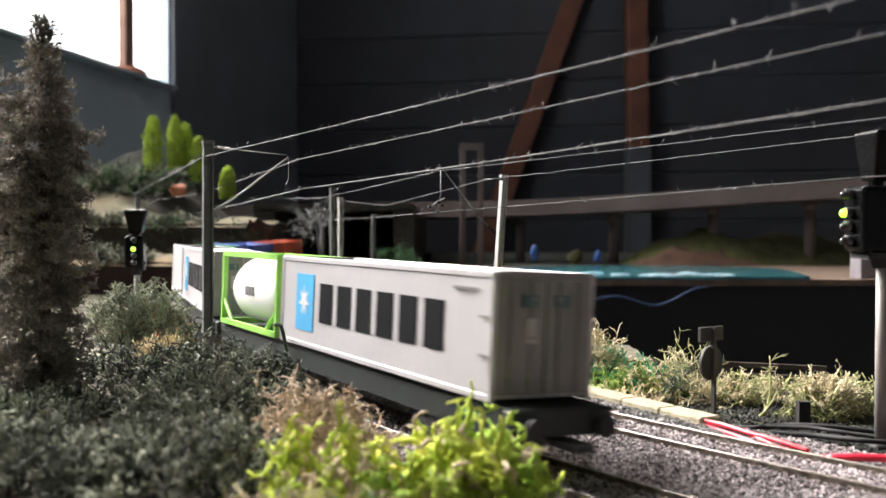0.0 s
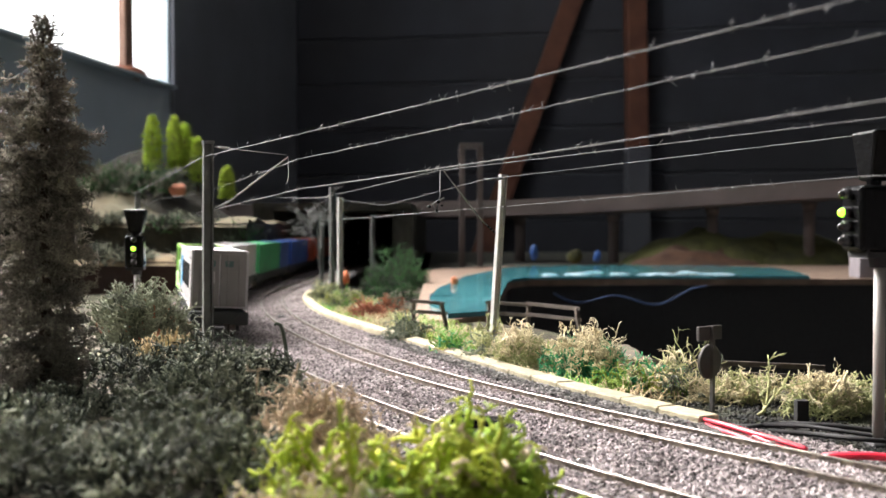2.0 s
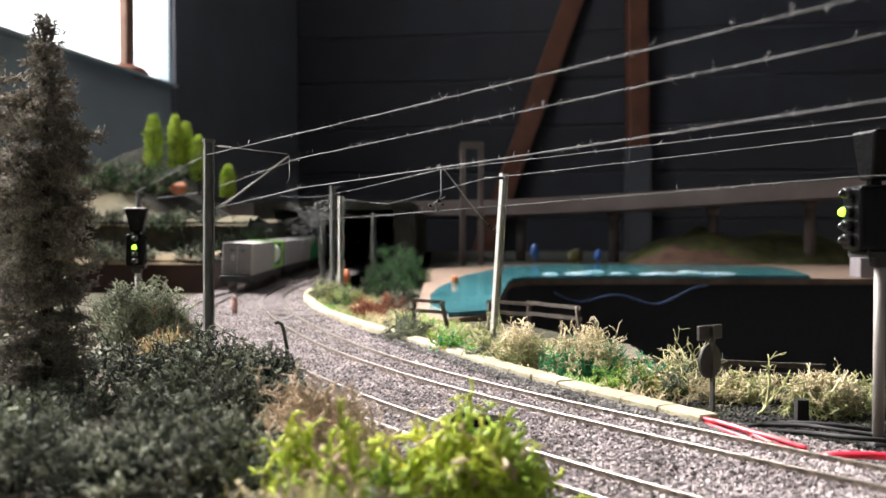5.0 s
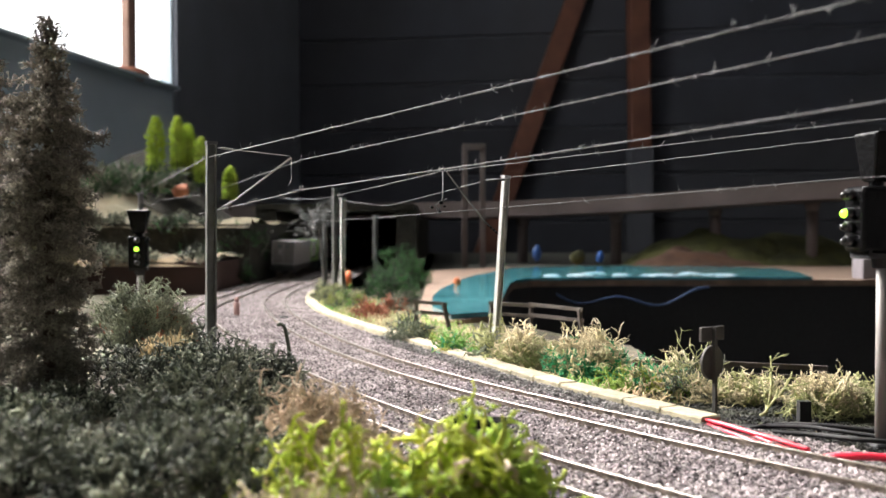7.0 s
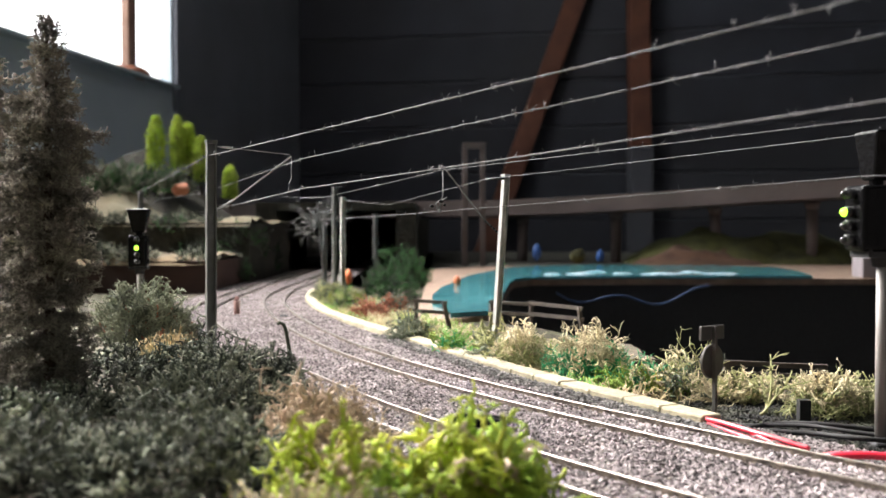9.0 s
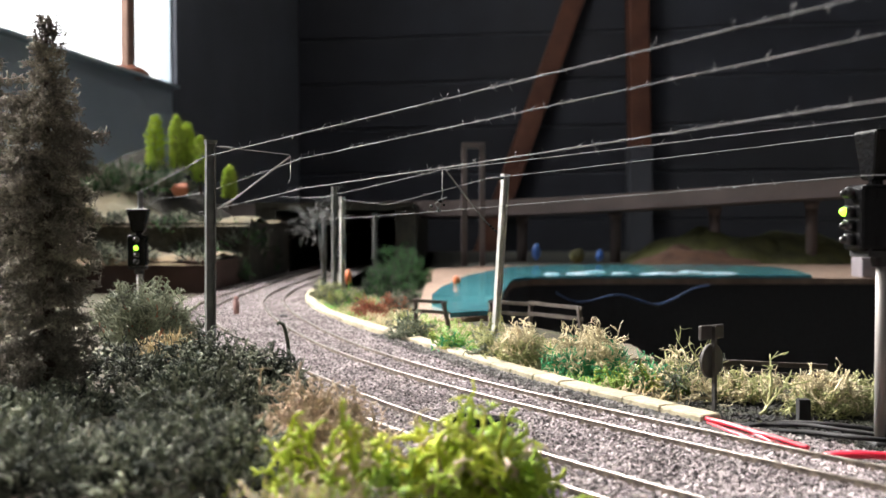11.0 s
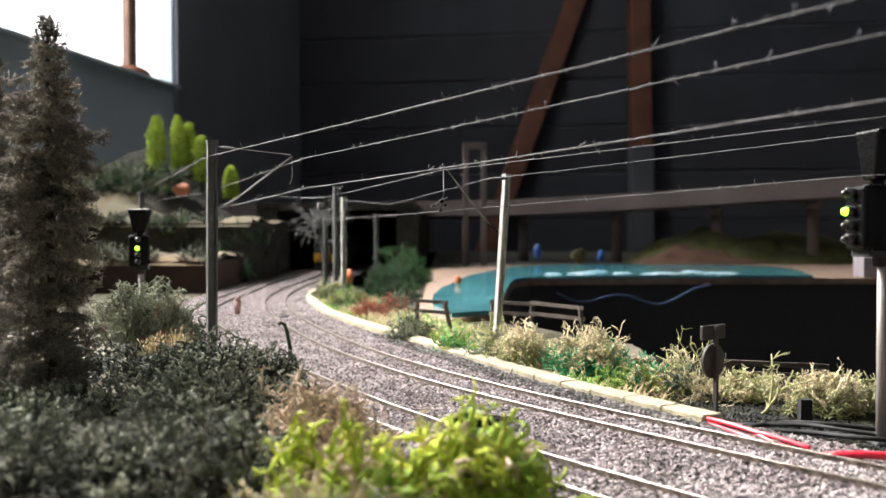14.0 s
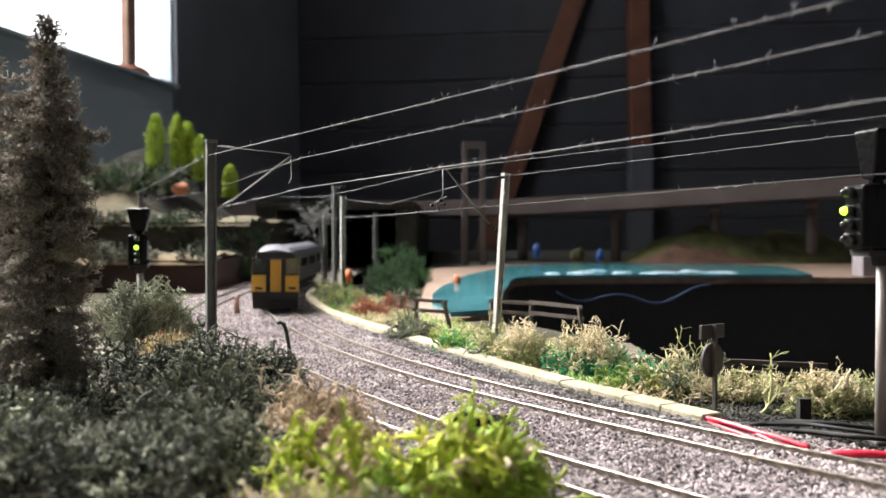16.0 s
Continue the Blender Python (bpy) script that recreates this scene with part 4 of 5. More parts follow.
# ---- overhead line ----
def mast(x, y, z0, z1, lean, w, material, label):
    m = empty("catenary_mast", label, "mast", "overhead line masts", Matrix.Translation((x, y, z0)) @ pose(0, 0, 0, 0, lean, 25))
    h = z1 - z0
    bm = bmesh.new()
    # one rolled H section
    o, f, b = w * 0.5, w * 0.34, w * 0.1
    outline = [(-o, -o), (-f, -o), (-f, -b), (f, -b), (f, -o), (o, -o), (o, o), (f, o), (f, b), (-f, b), (-f, o), (-o, o)]
    lower = [bm.verts.new((x, y, 0)) for x, y in outline]
    upper = [bm.verts.new((x, y, h)) for x, y in outline]
    for k in range(12):
        bm.faces.new((lower[k], lower[(k + 1) % 12], upper[(k + 1) % 12], upper[k]))
    bm.faces.new(upper)
    bm.faces.new(lower[::-1])
    part("column", bm, material, m)
    bm = bmesh.new()
    box(bm, (0, 0, h + 0.0004), (w * 1.15, w * 1.15, 0.0012))
    part("cap", bm, material, m)
    bm = bmesh.new()
    box(bm, (0, 0, 0.001), (w * 1.9, w * 1.9, 0.004))
    part("foot", bm, M_SLEEPER, m)
    return m


def line_part(name, pts, r, material, parent=None, n=5):
    pts = [Vector(p) for p in pts]
    if len(pts) > 3:
        ext = [pts[0] * 2 - pts[1]] + pts + [pts[-1] * 2 - pts[-2]]
        fine = []
        for a, b, c, d in zip(ext, ext[1:], ext[2:], ext[3:]):
            for i in range(8):
                t = i / 8
                fine.append(0.5 * (2 * b + (c - a) * t + (2 * a - 5 * b + 4 * c - d) * t * t + (3 * b - a - 3 * c + d) * t ** 3))
        pts = fine + [pts[-1]]
    v, f = sweep(pts, r, n)
    return raw(name, [p[:] for p in v], f, material, parent, smooth=True)


def rel(m, p):
    return m.matrix_basis.inverted() @ Vector(p)


mast_l = mast(-0.0873, 0.36, -0.006, 0.0885, 0.4, 0.0036, M_MAST, "grey steel catenary mast with cantilever in the hedge")
for nm, pts, r in (("cantilever_tube", ((-0.0845, 0.361, 0.064), (-0.0795, 0.362, 0.0667), (-0.0575, 0.365, 0.0838)), 0.00042),
                   ("top_tie", ((-0.0845, 0.361, 0.0872), (-0.0775, 0.362, 0.0865), (-0.058, 0.365, 0.0845)), 0.00022),
                   ("hanger", ((-0.0575, 0.365, 0.0838), (-0.0575, 0.365, 0.0755), (-0.0585, 0.365, 0.0735)), 0.00013)):
    line_part(nm, [rel(mast_l, p) for p in pts], r, M_MAST_W, mast_l)
for x0, z0, dx, dz in ((-0.0822, 0.0653, 0.0007, 0.0004), (-0.083, 0.0871, 0.0009, -0.0001)):
    for i in range(5):
        bm = bmesh.new()
        ball(bm, rel(mast_l, (x0 + dx * i * 1.1, 0.3615, z0 + dz * i * 1.1)), (0.0006, 0.0006, 0.0006), 1)
        part("insulator_disc", bm, M_MAST_W, mast_l)

mast_r = mast(0.0235, 0.44, -0.006, 0.0805, 4.0, 0.0029, M_MAST_W, "white-grey catenary mast leaning slightly on the verge")
for nm, pts, r in (("cantilever_tube", ((0.0254, 0.439, 0.0543), (0.0189, 0.437, 0.0602), (0.0015, 0.372, 0.0787)), 0.00032),
                   ("top_tie", ((0.0281, 0.439, 0.0792), (0.02, 0.437, 0.0788)), 0.0006),
                   ("hanger", ((0.0, 0.368, 0.0787), (0.0, 0.368, 0.0695), (-0.0015, 0.368, 0.0635)), 0.00025),
                   ("steady_arm", ((0.0015, 0.37, 0.0685), (-0.003, 0.368, 0.066), (-0.001, 0.368, 0.0625)), 0.00025)):
    line_part(nm, [rel(mast_r, p) for p in pts], r, M_MAST if r < 0.0005 else M_BLACKM, mast_r)
for x, z, q in ((-0.0008, 0.0668, 0.0009), (-0.0042, 0.0650, 0.0008), (-0.0012, 0.0632, 0.0008), (0.0006, 0.0654, 0.0006)):
    bm = bmesh.new()
    ball(bm, rel(mast_r, (x, 0.368, z)), (q, q, q * 0.8), 2)
    part("clamp", bm, M_BLACK, mast_r, smooth=True)
for i in range(5):
    bm = bmesh.new()
    ball(bm, rel(mast_r, (0.0243 - i * 0.0012, 0.438, 0.0552 + i * 0.0011)), (0.0007, 0.0007, 0.0007), 1)
    part("insulator_disc", bm, M_BLACK, mast_r)
for x, d, zt, w, mt in ((-0.2073, 0.66, 0.0805, 0.0034, M_MAST), (-0.0989, 0.88, 0.093, 0.0042, M_MAST), (-0.0895, 0.86, 0.083, 0.0042, M_MAST_W), (-0.1229, 1.0, 0.062, 0.004, M_MAST),
                        (-0.091, 1.3, 0.075, 0.005, M_MAST)):
    mast(x, d, -0.006 + fall(d), zt, 0, w, mt, "grey catenary mast farther along the curve")


def wire(name, pts, r, label, fluff, seed):
    """A slightly sagging wire with dust fluff on it."""
    out = []
    pts = [Vector(p) for p in pts]
    for a, b in zip(pts, pts[1:]):
        n = max(8, int((b - a).length / 0.006))
        for i in range(n):
            t = i / n
            out.append(a.lerp(b, t) + Vector((0, 0, -0.004 * (b - a).length ** 2 * 4 * t * (1 - t))) + Vector((0, 0, noise.noise(Vector((i * 0.7, seed, 0))) * 0.00008)))
    out.append(pts[-1])
    v, f = sweep(out, r, 5)
    rng = random.Random(seed)
    for _ in range(fluff * 2):
        p = out[rng.randrange(len(out))]
        if p.y > 0.5:
            continue
        d = Vector((rng.gauss(0, 1), rng.gauss(0, 1), rng.gauss(0, 1))).normalized() * rng.uniform(0.0005, 0.0014)
        sweep([p, p + d, p + d * 1.5 + Vector((0.0002, 0, 0.0003))], 0.00011, 3, 0.5, v, f)
    return tagged(raw(name, [p[:] for p in v], f, M_WIRE, smooth=True), label, "wire", "overhead wires")


wire("overhead_wire", ((-0.21, 0.66, 0.0805), (-0.0885, 0.36, 0.0835), (0.071, 0.15, 0.0941), (0.32, -0.12, 0.097)), 0.00016, "dusty grey return wire on the mast tops", 260, 1)
wire("overhead_wire", ((-0.155, 0.62, 0.079), (-0.0535, 0.365, 0.083), (0.075, 0.163, 0.0897), (0.33, -0.08, 0.092)), 0.00012, "dusty grey catenary wire over the near track", 240, 2)
wire("overhead_wire", ((-0.157, 0.62, 0.0665), (-0.0535, 0.365, 0.0716), (0.075, 0.163, 0.0785), (0.33, -0.08, 0.08)), 0.00016, "dusty grey contact wire over the near track", 200, 3)
wire("overhead_wire", ((-0.075, 0.6, 0.0755), (-0.0012, 0.368, 0.0787), (0.107, 0.232, 0.0835), (0.42, -0.1, 0.086)), 0.00011, "thin grey catenary wire over the far track", 90, 4)
wire("overhead_wire", ((-0.09, 0.86, 0.082), (-0.034, 0.6, 0.071), (0.0195, 0.437, 0.0788), (0.125, 0.275, 0.084), (0.45, -0.1, 0.086)), 0.00011, "thin grey wire tied to the verge mast", 90, 5)
wire("overhead_wire", ((-0.088, 0.64, 0.0615), (-0.002, 0.368, 0.063), (0.107, 0.245, 0.07), (0.42, -0.1, 0.073)), 0.0001, "thin grey contact wire over the far track", 80, 6)
wire("overhead_wire", ((-0.165, 0.97, 0.088), (-0.075, 0.6, 0.0755)), 0.00014, "thin grey wire between far masts", 0, 7)
wire("overhead_wire", ((-0.175, 0.75, 0.06), (-0.157, 0.62, 0.0665)), 0.00015, "thin grey wire between far masts", 0, 8)
wire("overhead_wire", ((-0.24, 0.72, 0.062), (-0.2, 0.68, 0.077), (-0.155, 0.62, 0.079)), 0.00015, "thin grey wire between far masts", 0, 9)


# ---- signals, sign, small lineside things ----
def signal(x, y, z0, drop, turn, lit, label):
    """A colour-light signal: post, hooded head and a route indicator on top; drop lowers the head."""
    s = empty("colour_light_signal", label, "signal", "signals", Matrix.Translation((x, y, z0)) @ pose(0, 0, 0, 0, 0, turn))
    bm = bmesh.new()
    rod(bm, (0, 0, 0), (0, 0, 0.0555 - drop), 0.0016, 0.0016, 14)
    part("post", bm, M_POST, s, "grey steel post", smooth=True)
    bm = bmesh.new()
    box(bm, (0, 0, 0.001), (0.006, 0.006, 0.002))
    bevel(bm, 0.0005, 1)
    part("foot", bm, M_BLACKM, s)
    bm = bmesh.new()
    box(bm, (0, -0.0035, 0.0639 - drop), (0.0105, 0.0105, 0.0182))
    bevel(bm, 0.0014, 3)
    for z in (0.0575, 0.0702):
        box(bm, (0.0, -0.003, z - drop), (0.0112, 0.0035, 0.0022))
    head = part("head", bm, M_BLACK, s)
    bm = bmesh.new()
    vs = box(bm, (0, -0.0005, 0.0812 - drop), (0.0112, 0.0085, 0.0137))
    for v in vs:
        if v.co.z > 0.08 - drop:
            v.co.x *= 1.15
            v.co.y -= 0.0008
        else:
            v.co.x *= 0.62
    bevel(bm, 0.0009, 2)
    rod(bm, (0, -0.002, 0.0725 - drop), (0, -0.002, 0.0755 - drop), 0.002, 0.002, 12)
    part("route_indicator", bm, M_BLACK, s)
    bm = bmesh.new()
    box(bm, (0, -0.002, 0.0540 - drop), (0.0095, 0.0095, 0.0015))
    rod(bm, (0, 0, 0.0505 - drop), (0, 0, 0.0545 - drop), 0.0026, 0.0032, 12)
    for sx in (-0.0045, 0.0045):
        rod(bm, (sx, -0.0062, 0.0534 - drop), (sx, -0.0062, 0.0558 - drop), 0.0006)
    part("bracket", bm, M_BLACKM, s)
    for i, z in enumerate((0.0579, 0.0618, 0.0656, 0.0706)):
        bm = bmesh.new()
        rod(bm, (0, -0.0085, z - drop), (0, -0.0110, z + 0.0002 - drop), 0.0015, 0.0015, 14)
        hood = part("lamp_hood", bm, M_HOOD, head, smooth=True)
        bm = bmesh.new()
        ball(bm, (0, -0.0110, z - drop), (0.00125, 0.0015, 0.00125), 2)
        part("lens", bm, M_GREEN_LIGHT if i == lit else M_LENS_OFF, hood, "glowing green lens" if i == lit else "", smooth=True)
    return s


signal(0.1215, 0.2655, -0.0045, 0.0, -84, 2, "black colour-light signal on a grey post, green lit")
signal(-0.1755, 0.556, -0.0045, 0.0160, 8, 2, "small black colour-light signal showing green behind the bush")


def round_sign():
    s = empty("lineside_sign", "dark grey round sign with a square plate on a thin post", "sign", at=Matrix.Translation((0.0852, 0.302, -0.0045)) @ pose(0, 0, 0, 0, 0, 38))
    bm = bmesh.new()
    box(bm, (0, -0.0006, 0.015), (0.0011, 0.0012, 0.0305))
    part("post", bm, M_SIGN, s)
    bm = bmesh.new()
    rod(bm, (0, 0.0, 0.0192), (0, 0.0011, 0.0192), 0.0055, 0.0055, 28)
    bevel(bm, 0.0002, 1)
    part("disc", bm, M_SIGN, s)
    bm = bmesh.new()
    box(bm, (0, 0.0006, 0.0283), (0.0118, 0.0011, 0.0045))
    bevel(bm, 0.0002, 1)
    part("plate", bm, M_SIGN, s)


round_sign()


def fence(pts, post_h, rails, label):
    f = empty("fence", label, "fence", "verge fences")
    for x, y, tilt in pts:
        bm = bmesh.new()
        box(bm, (0, 0, post_h / 2), (0.0022, 0.0022, post_h), Matrix.Translation((x, y, -0.003)) @ pose(0, 0, 0, 0, tilt, 20))
        bevel(bm, 0.0003, 1)
        part("post", bm, M_FENCE, f)
    for (x0, y0, t0), (x1, y1, t1) in zip(pts, pts[1:]):
        for z in rails:
            bm = bmesh.new()
            a, b = Vector((x0 + math.sin(radians(t0)) * z, y0 - 0.001, z)), Vector((x1 + math.sin(radians(t1)) * z, y1 - 0.001, z - 0.0008))
            m = Matrix.Translation((a + b) / 2) @ (b - a).to_track_quat("X", "Z").to_matrix().to_4x4()
            box(bm, (0, 0, 0), ((b - a).length + 0.004, 0.001, 0.002), m)
            part("rail", bm, M_FENCE, f)


fence([(-0.016, 0.57, 0), (0.004, 0.565, -14)], 0.0165, (0.0075, 0.0135), "dark weathered wooden post-and-rail fence")
fence([(0.028, 0.56, 2), (0.05, 0.55, 3), (0.0765, 0.525, -8)], 0.0165, (0.0075, 0.0135), "dark leaning wooden fence at the board edge")
fence([(0.078, 0.384, 0), (0.112, 0.379, 2), (0.147, 0.372, -2)], 0.0062, (-0.0005, 0.0036), "low grey wooden rail fence along the board edge")
for pts, m, r in ((((0.0775, 0.2855, 0.0), (0.0805, 0.276, 0.0006), (0.0855, 0.265, 0.0004), (0.0905, 0.257, 0.0), (0.0955, 0.2495, -0.0008)), M_REDWIRE, 0.0007),
                  (((0.0775, 0.2855, -0.0012), (0.0795, 0.275, -0.0008), (0.0825, 0.2635, -0.0006), (0.0855, 0.2555, -0.001), (0.0885, 0.2505, -0.0018)), M_REDWIRE, 0.0007),
                  (((0.0785, 0.286, -0.001), (0.0835, 0.273, 0.0), (0.0865, 0.2625, -0.0004), (0.0885, 0.256, -0.0008), (0.092, 0.2505, -0.0014)), M_REDWIRE, 0.0006),
                  (((0.0965, 0.2435, -0.0016), (0.1, 0.2405, -0.0004), (0.109, 0.237, 0.0002), (0.13, 0.232, -0.0005)), M_REDWIRE, 0.0010),
                  (((0.09, 0.286, -0.003), (0.1, 0.285, -0.0015), (0.112, 0.276, 0.0), (0.135, 0.27, -0.002)), M_BLACKM, 0.0007),
                  (((0.088, 0.284, -0.003), (0.105, 0.274, -0.002), (0.116, 0.262, -0.001), (0.14, 0.262, -0.003)), M_BLACKM, 0.0007),
                  (((0.09, 0.29, -0.003), (0.105, 0.28, -0.001), (0.114, 0.27, -0.0005), (0.14, 0.255, -0.002)), M_BLACKM, 0.0006)):
    ob = line_part("cable", pts, r, m, None, 8)
    tagged(ob, "bright red insulated cable lying beside the rails" if m == M_REDWIRE else "thin black cable lying on dark gravel", "cable", "lineside cables")
bm = bmesh.new()
box(bm, (0.0, 0.0, 0.0), (0.0075, 0.016, 0.0025))
bevel(bm, 0.0005)
ob = part("track_magnet", bm, M_BLACK)
p, h = on_track(FRONT, 0.215, 0.017, 0.0005)
ob.matrix_basis = Matrix.Translation(p) @ pose(0, 0, 0, 0, 0, math.degrees(h) - 90 + 40)
tagged(ob, "small glossy black box on the ballast", "box")
bm = bmesh.new()
box(bm, (0.1125, 0.2985, 0.0), (0.0035, 0.003, 0.0065))
tagged(part("relay_box", bm, M_BLACKM), "small black lineside cabinet", "box")
bm = bmesh.new()
rod(bm, (-0.143, 0.665, -0.003), (-0.143, 0.665, 0.006), 0.0018, 0.0024, 10)
ball(bm, (-0.143, 0.665, 0.0075), (0.0017, 0.0017, 0.002), 2)
tagged(part("marker_post", bm, M_PINK, smooth=True), "small faded pink post between the tracks", "post")
bm = bmesh.new()
box(bm, (0, 0, -0.0012), (0.011, 0.0055, 0.0016))
bevel(bm, 0.0004, 1)
ob = part("uncoupling_plate", bm, M_BLACKM)
p, h = on_track(BACK, 0.503)
ob.matrix_basis = Matrix.Translation(p) @ pose(0, 0, 0, 0, 0, math.degrees(h))
tagged(ob, "small dark plate between the rails", "plate")
# blue cable drooping under the far board's edge
ob = line_part("cable", [(0.13 + i * 0.0135, 1.1, -0.018 - 0.006 * math.sin(i * 0.9) - 0.001 * i * (12 - i) / 4) for i in range(14)], 0.0011, M_BLUEWIRE)
tagged(ob, "blue cable drooping under the edge of the board", "cable")
tagged(stones("dark_scatter", 5000, 0.06, 0.36, -0.0002, 0.010, 0.0008, M_SOIL_GREY, 17, -0.0014, BACK, KERB_LINE), "dark grey scatter heaped along the kerb", "gravel", kind="stuff")
tagged(stones("dark_gravel", 20000, -0.02, 0.22, 0.074, 0.14, 0.0008, M_SOIL_DARK, 8, -0.0042), "dark coarse scatter beside the kerb end", "gravel", kind="stuff")
bm = bmesh.new()
box(bm, (0.512, 1.15, 0.009), (0.032, 0.03, 0.024))
bevel(bm, 0.001)
tagged(part("wooden_block", bm, M_BLOCK), "pale lilac-grey block on the far board", "block")
# small beach things
for x, d, zc, sz, m, lab in ((0.014, 0.95, 0.003, (0.0035, 0.0032, 0.006), M_ORANGE, "small orange beach figure shape on sand"), (-0.0884, 0.9, 0.010, (0.0036, 0.0036, 0.0075), M_ORANGE, "small orange marker among bushes"),
                               (0.1465, 1.5, 0.018, (0.007, 0.006, 0.013), M_BLUEP, "blue beach hut shape behind the sea"), (0.2453, 1.5, 0.012, (0.006, 0.006, 0.01), M_BLUEP, "blue post behind the sea"),
                               (0.21, 1.5, 0.012, (0.011, 0.008, 0.012), M_MOSSHILL, "mossy shrub behind the sea"), (-0.3548, 1.3, 0.108, (0.012, 0.01, 0.009), M_RUST_LICHEN, "rust-coloured shrub on the hill")):
    bm = bmesh.new()
    ball(bm, (x, d, zc), (sz[0], sz[1], sz[2]), 2)
    for v in bm.verts:
        v.co += Vector((noise.noise(v.co * 200), noise.noise(v.co * 200 + Vector((9, 0, 0))), noise.noise(v.co * 200 + Vector((0, 9, 0))))) * sz[0] * 0.35
    tagged(part("beach_ornament", bm, m, smooth=True), lab, "ornament")


# ---- trains ----
CL, CS, CW, CH, DECK = 0.143, 0.0705, 0.0288, 0.0302, 0.0164


def container(length, side, end, label, marks=False):
    """A container, its base centre at the origin; its doors face -x."""
    c = empty("shipping_container", label, "container", "containers on the train")
    bm = bmesh.new()
    box(bm, (0, 0, CH / 2), (length - 0.001, CW - 0.001, CH - 0.0016))
    part("body", bm, side, c)
    for sy in (-1, 1):
        for z in (0.0009, CH - 0.0009):
            bm = bmesh.new()
            box(bm, (0, sy * (CW / 2 - 0.0007), z), (length, 0.0014, 0.0018))
            bevel(bm, 0.0003, 1)
            part("side_rail", bm, side, c)
        for x in (-length / 2 + 0.0009, length / 2 - 0.0009):
            bm = bmesh.new()
            box(bm, (x, sy * (CW / 2 - 0.0008), CH / 2), (0.0018, 0.0016, CH - 0.002))
            bevel(bm, 0.0003, 1)
            part("corner_post", bm, side, c)
        # one shallow pressed sheet
        n = int(length / 0.0014)
        verts, faces = [], []
        for i in range(n + 1):
            x = -length / 2 + 0.002 + i * (length - 0.004) / n
            y = sy * (CW / 2 - (0.00036 if i % 4 < 2 else 0.00034))
            verts += [(x, y, 0.0016), (x, y, CH - 0.0016)]
        for i in range(n):
            q = (2 * i, 2 * i + 2, 2 * i + 3, 2 * i + 1)
            faces.append(q if sy < 0 else q[::-1])
        raw("side_panel", verts, faces, side, c)
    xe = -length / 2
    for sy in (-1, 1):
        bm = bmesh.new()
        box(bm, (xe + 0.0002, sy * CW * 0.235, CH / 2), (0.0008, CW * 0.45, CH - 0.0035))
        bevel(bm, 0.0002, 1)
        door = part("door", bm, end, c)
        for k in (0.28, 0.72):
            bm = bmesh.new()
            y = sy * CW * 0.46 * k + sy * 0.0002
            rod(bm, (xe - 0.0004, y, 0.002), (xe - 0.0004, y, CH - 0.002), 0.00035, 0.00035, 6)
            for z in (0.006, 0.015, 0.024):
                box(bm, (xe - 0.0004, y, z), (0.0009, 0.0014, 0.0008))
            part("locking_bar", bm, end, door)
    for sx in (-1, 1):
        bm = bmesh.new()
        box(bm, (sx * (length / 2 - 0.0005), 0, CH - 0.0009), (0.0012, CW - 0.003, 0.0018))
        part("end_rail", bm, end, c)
    bm = bmesh.new()
    box(bm, (xe - 0.0005, 0.004, 0.0165), (0.0004, 0.0028, 0.0058))
    part("door_plate", bm, side, c)
    for y, w in ((0.0045, 0.0042), (-0.0045, 0.004)):
        bm = bmesh.new()
        box(bm, (xe - 0.0005, y, 0.0235), (0.0004, w, 0.003))
        part("door_mark", bm, M_MARK, c, "faded teal plain mark")
    if marks:
        y = CW / 2 + 0.0001
        bm = bmesh.new()
        box(bm, (length / 2 - 0.0232, y - 0.0003, 0.0151), (0.0158, 0.0003, 0.0189))
        part("logo_panel", bm, M_PANEL, c, "light blue square logo panel")
        bm = bmesh.new()
        ring = []
        for i in range(14):
            r = 0.0048 if i % 2 == 0 else 0.0021
            a = math.pi / 2 + i * math.pi / 7
            ring.append(bm.verts.new((length / 2 - 0.0232 + r * math.cos(a), y + 0.0001, 0.0156 + r * 1.15 * math.sin(a))))
        bm.faces.new(ring)
        bmesh.ops.solidify(bm, geom=bm.faces[:], thickness=0.0002)
        part("logo_shape", bm, M_STAR, c, "white plain star shape")
        # six dark marks where the brand stands, drawn as plain bars
        for i in range(6):
            bm = bmesh.new()
            x = length / 2 - 0.0418 - i * 0.01455
            box(bm, (x, y - 0.0003, 0.0157), (0.0104, 0.0003, 0.0127))
            part("brand_bar", bm, M_LETTER, c, "black plain bar")
        bm = bmesh.new()
        for i in range(6):
            box(bm, (-length / 2 + 0.0075 + i * 0.002, y, CH - 0.0045), (0.0013, 0.0003, 0.0008))
        part("code_bar", bm, M_CONT_DOOR, c, "faint grey bar")
        for z in (0.0105, 0.0195):
            bm = bmesh.new()
            box(bm, (xe + 0.0035, y, z), (0.004, 0.0003, 0.0007))
            part("side_mark", bm, M_CONT_DOOR, c)
    return c


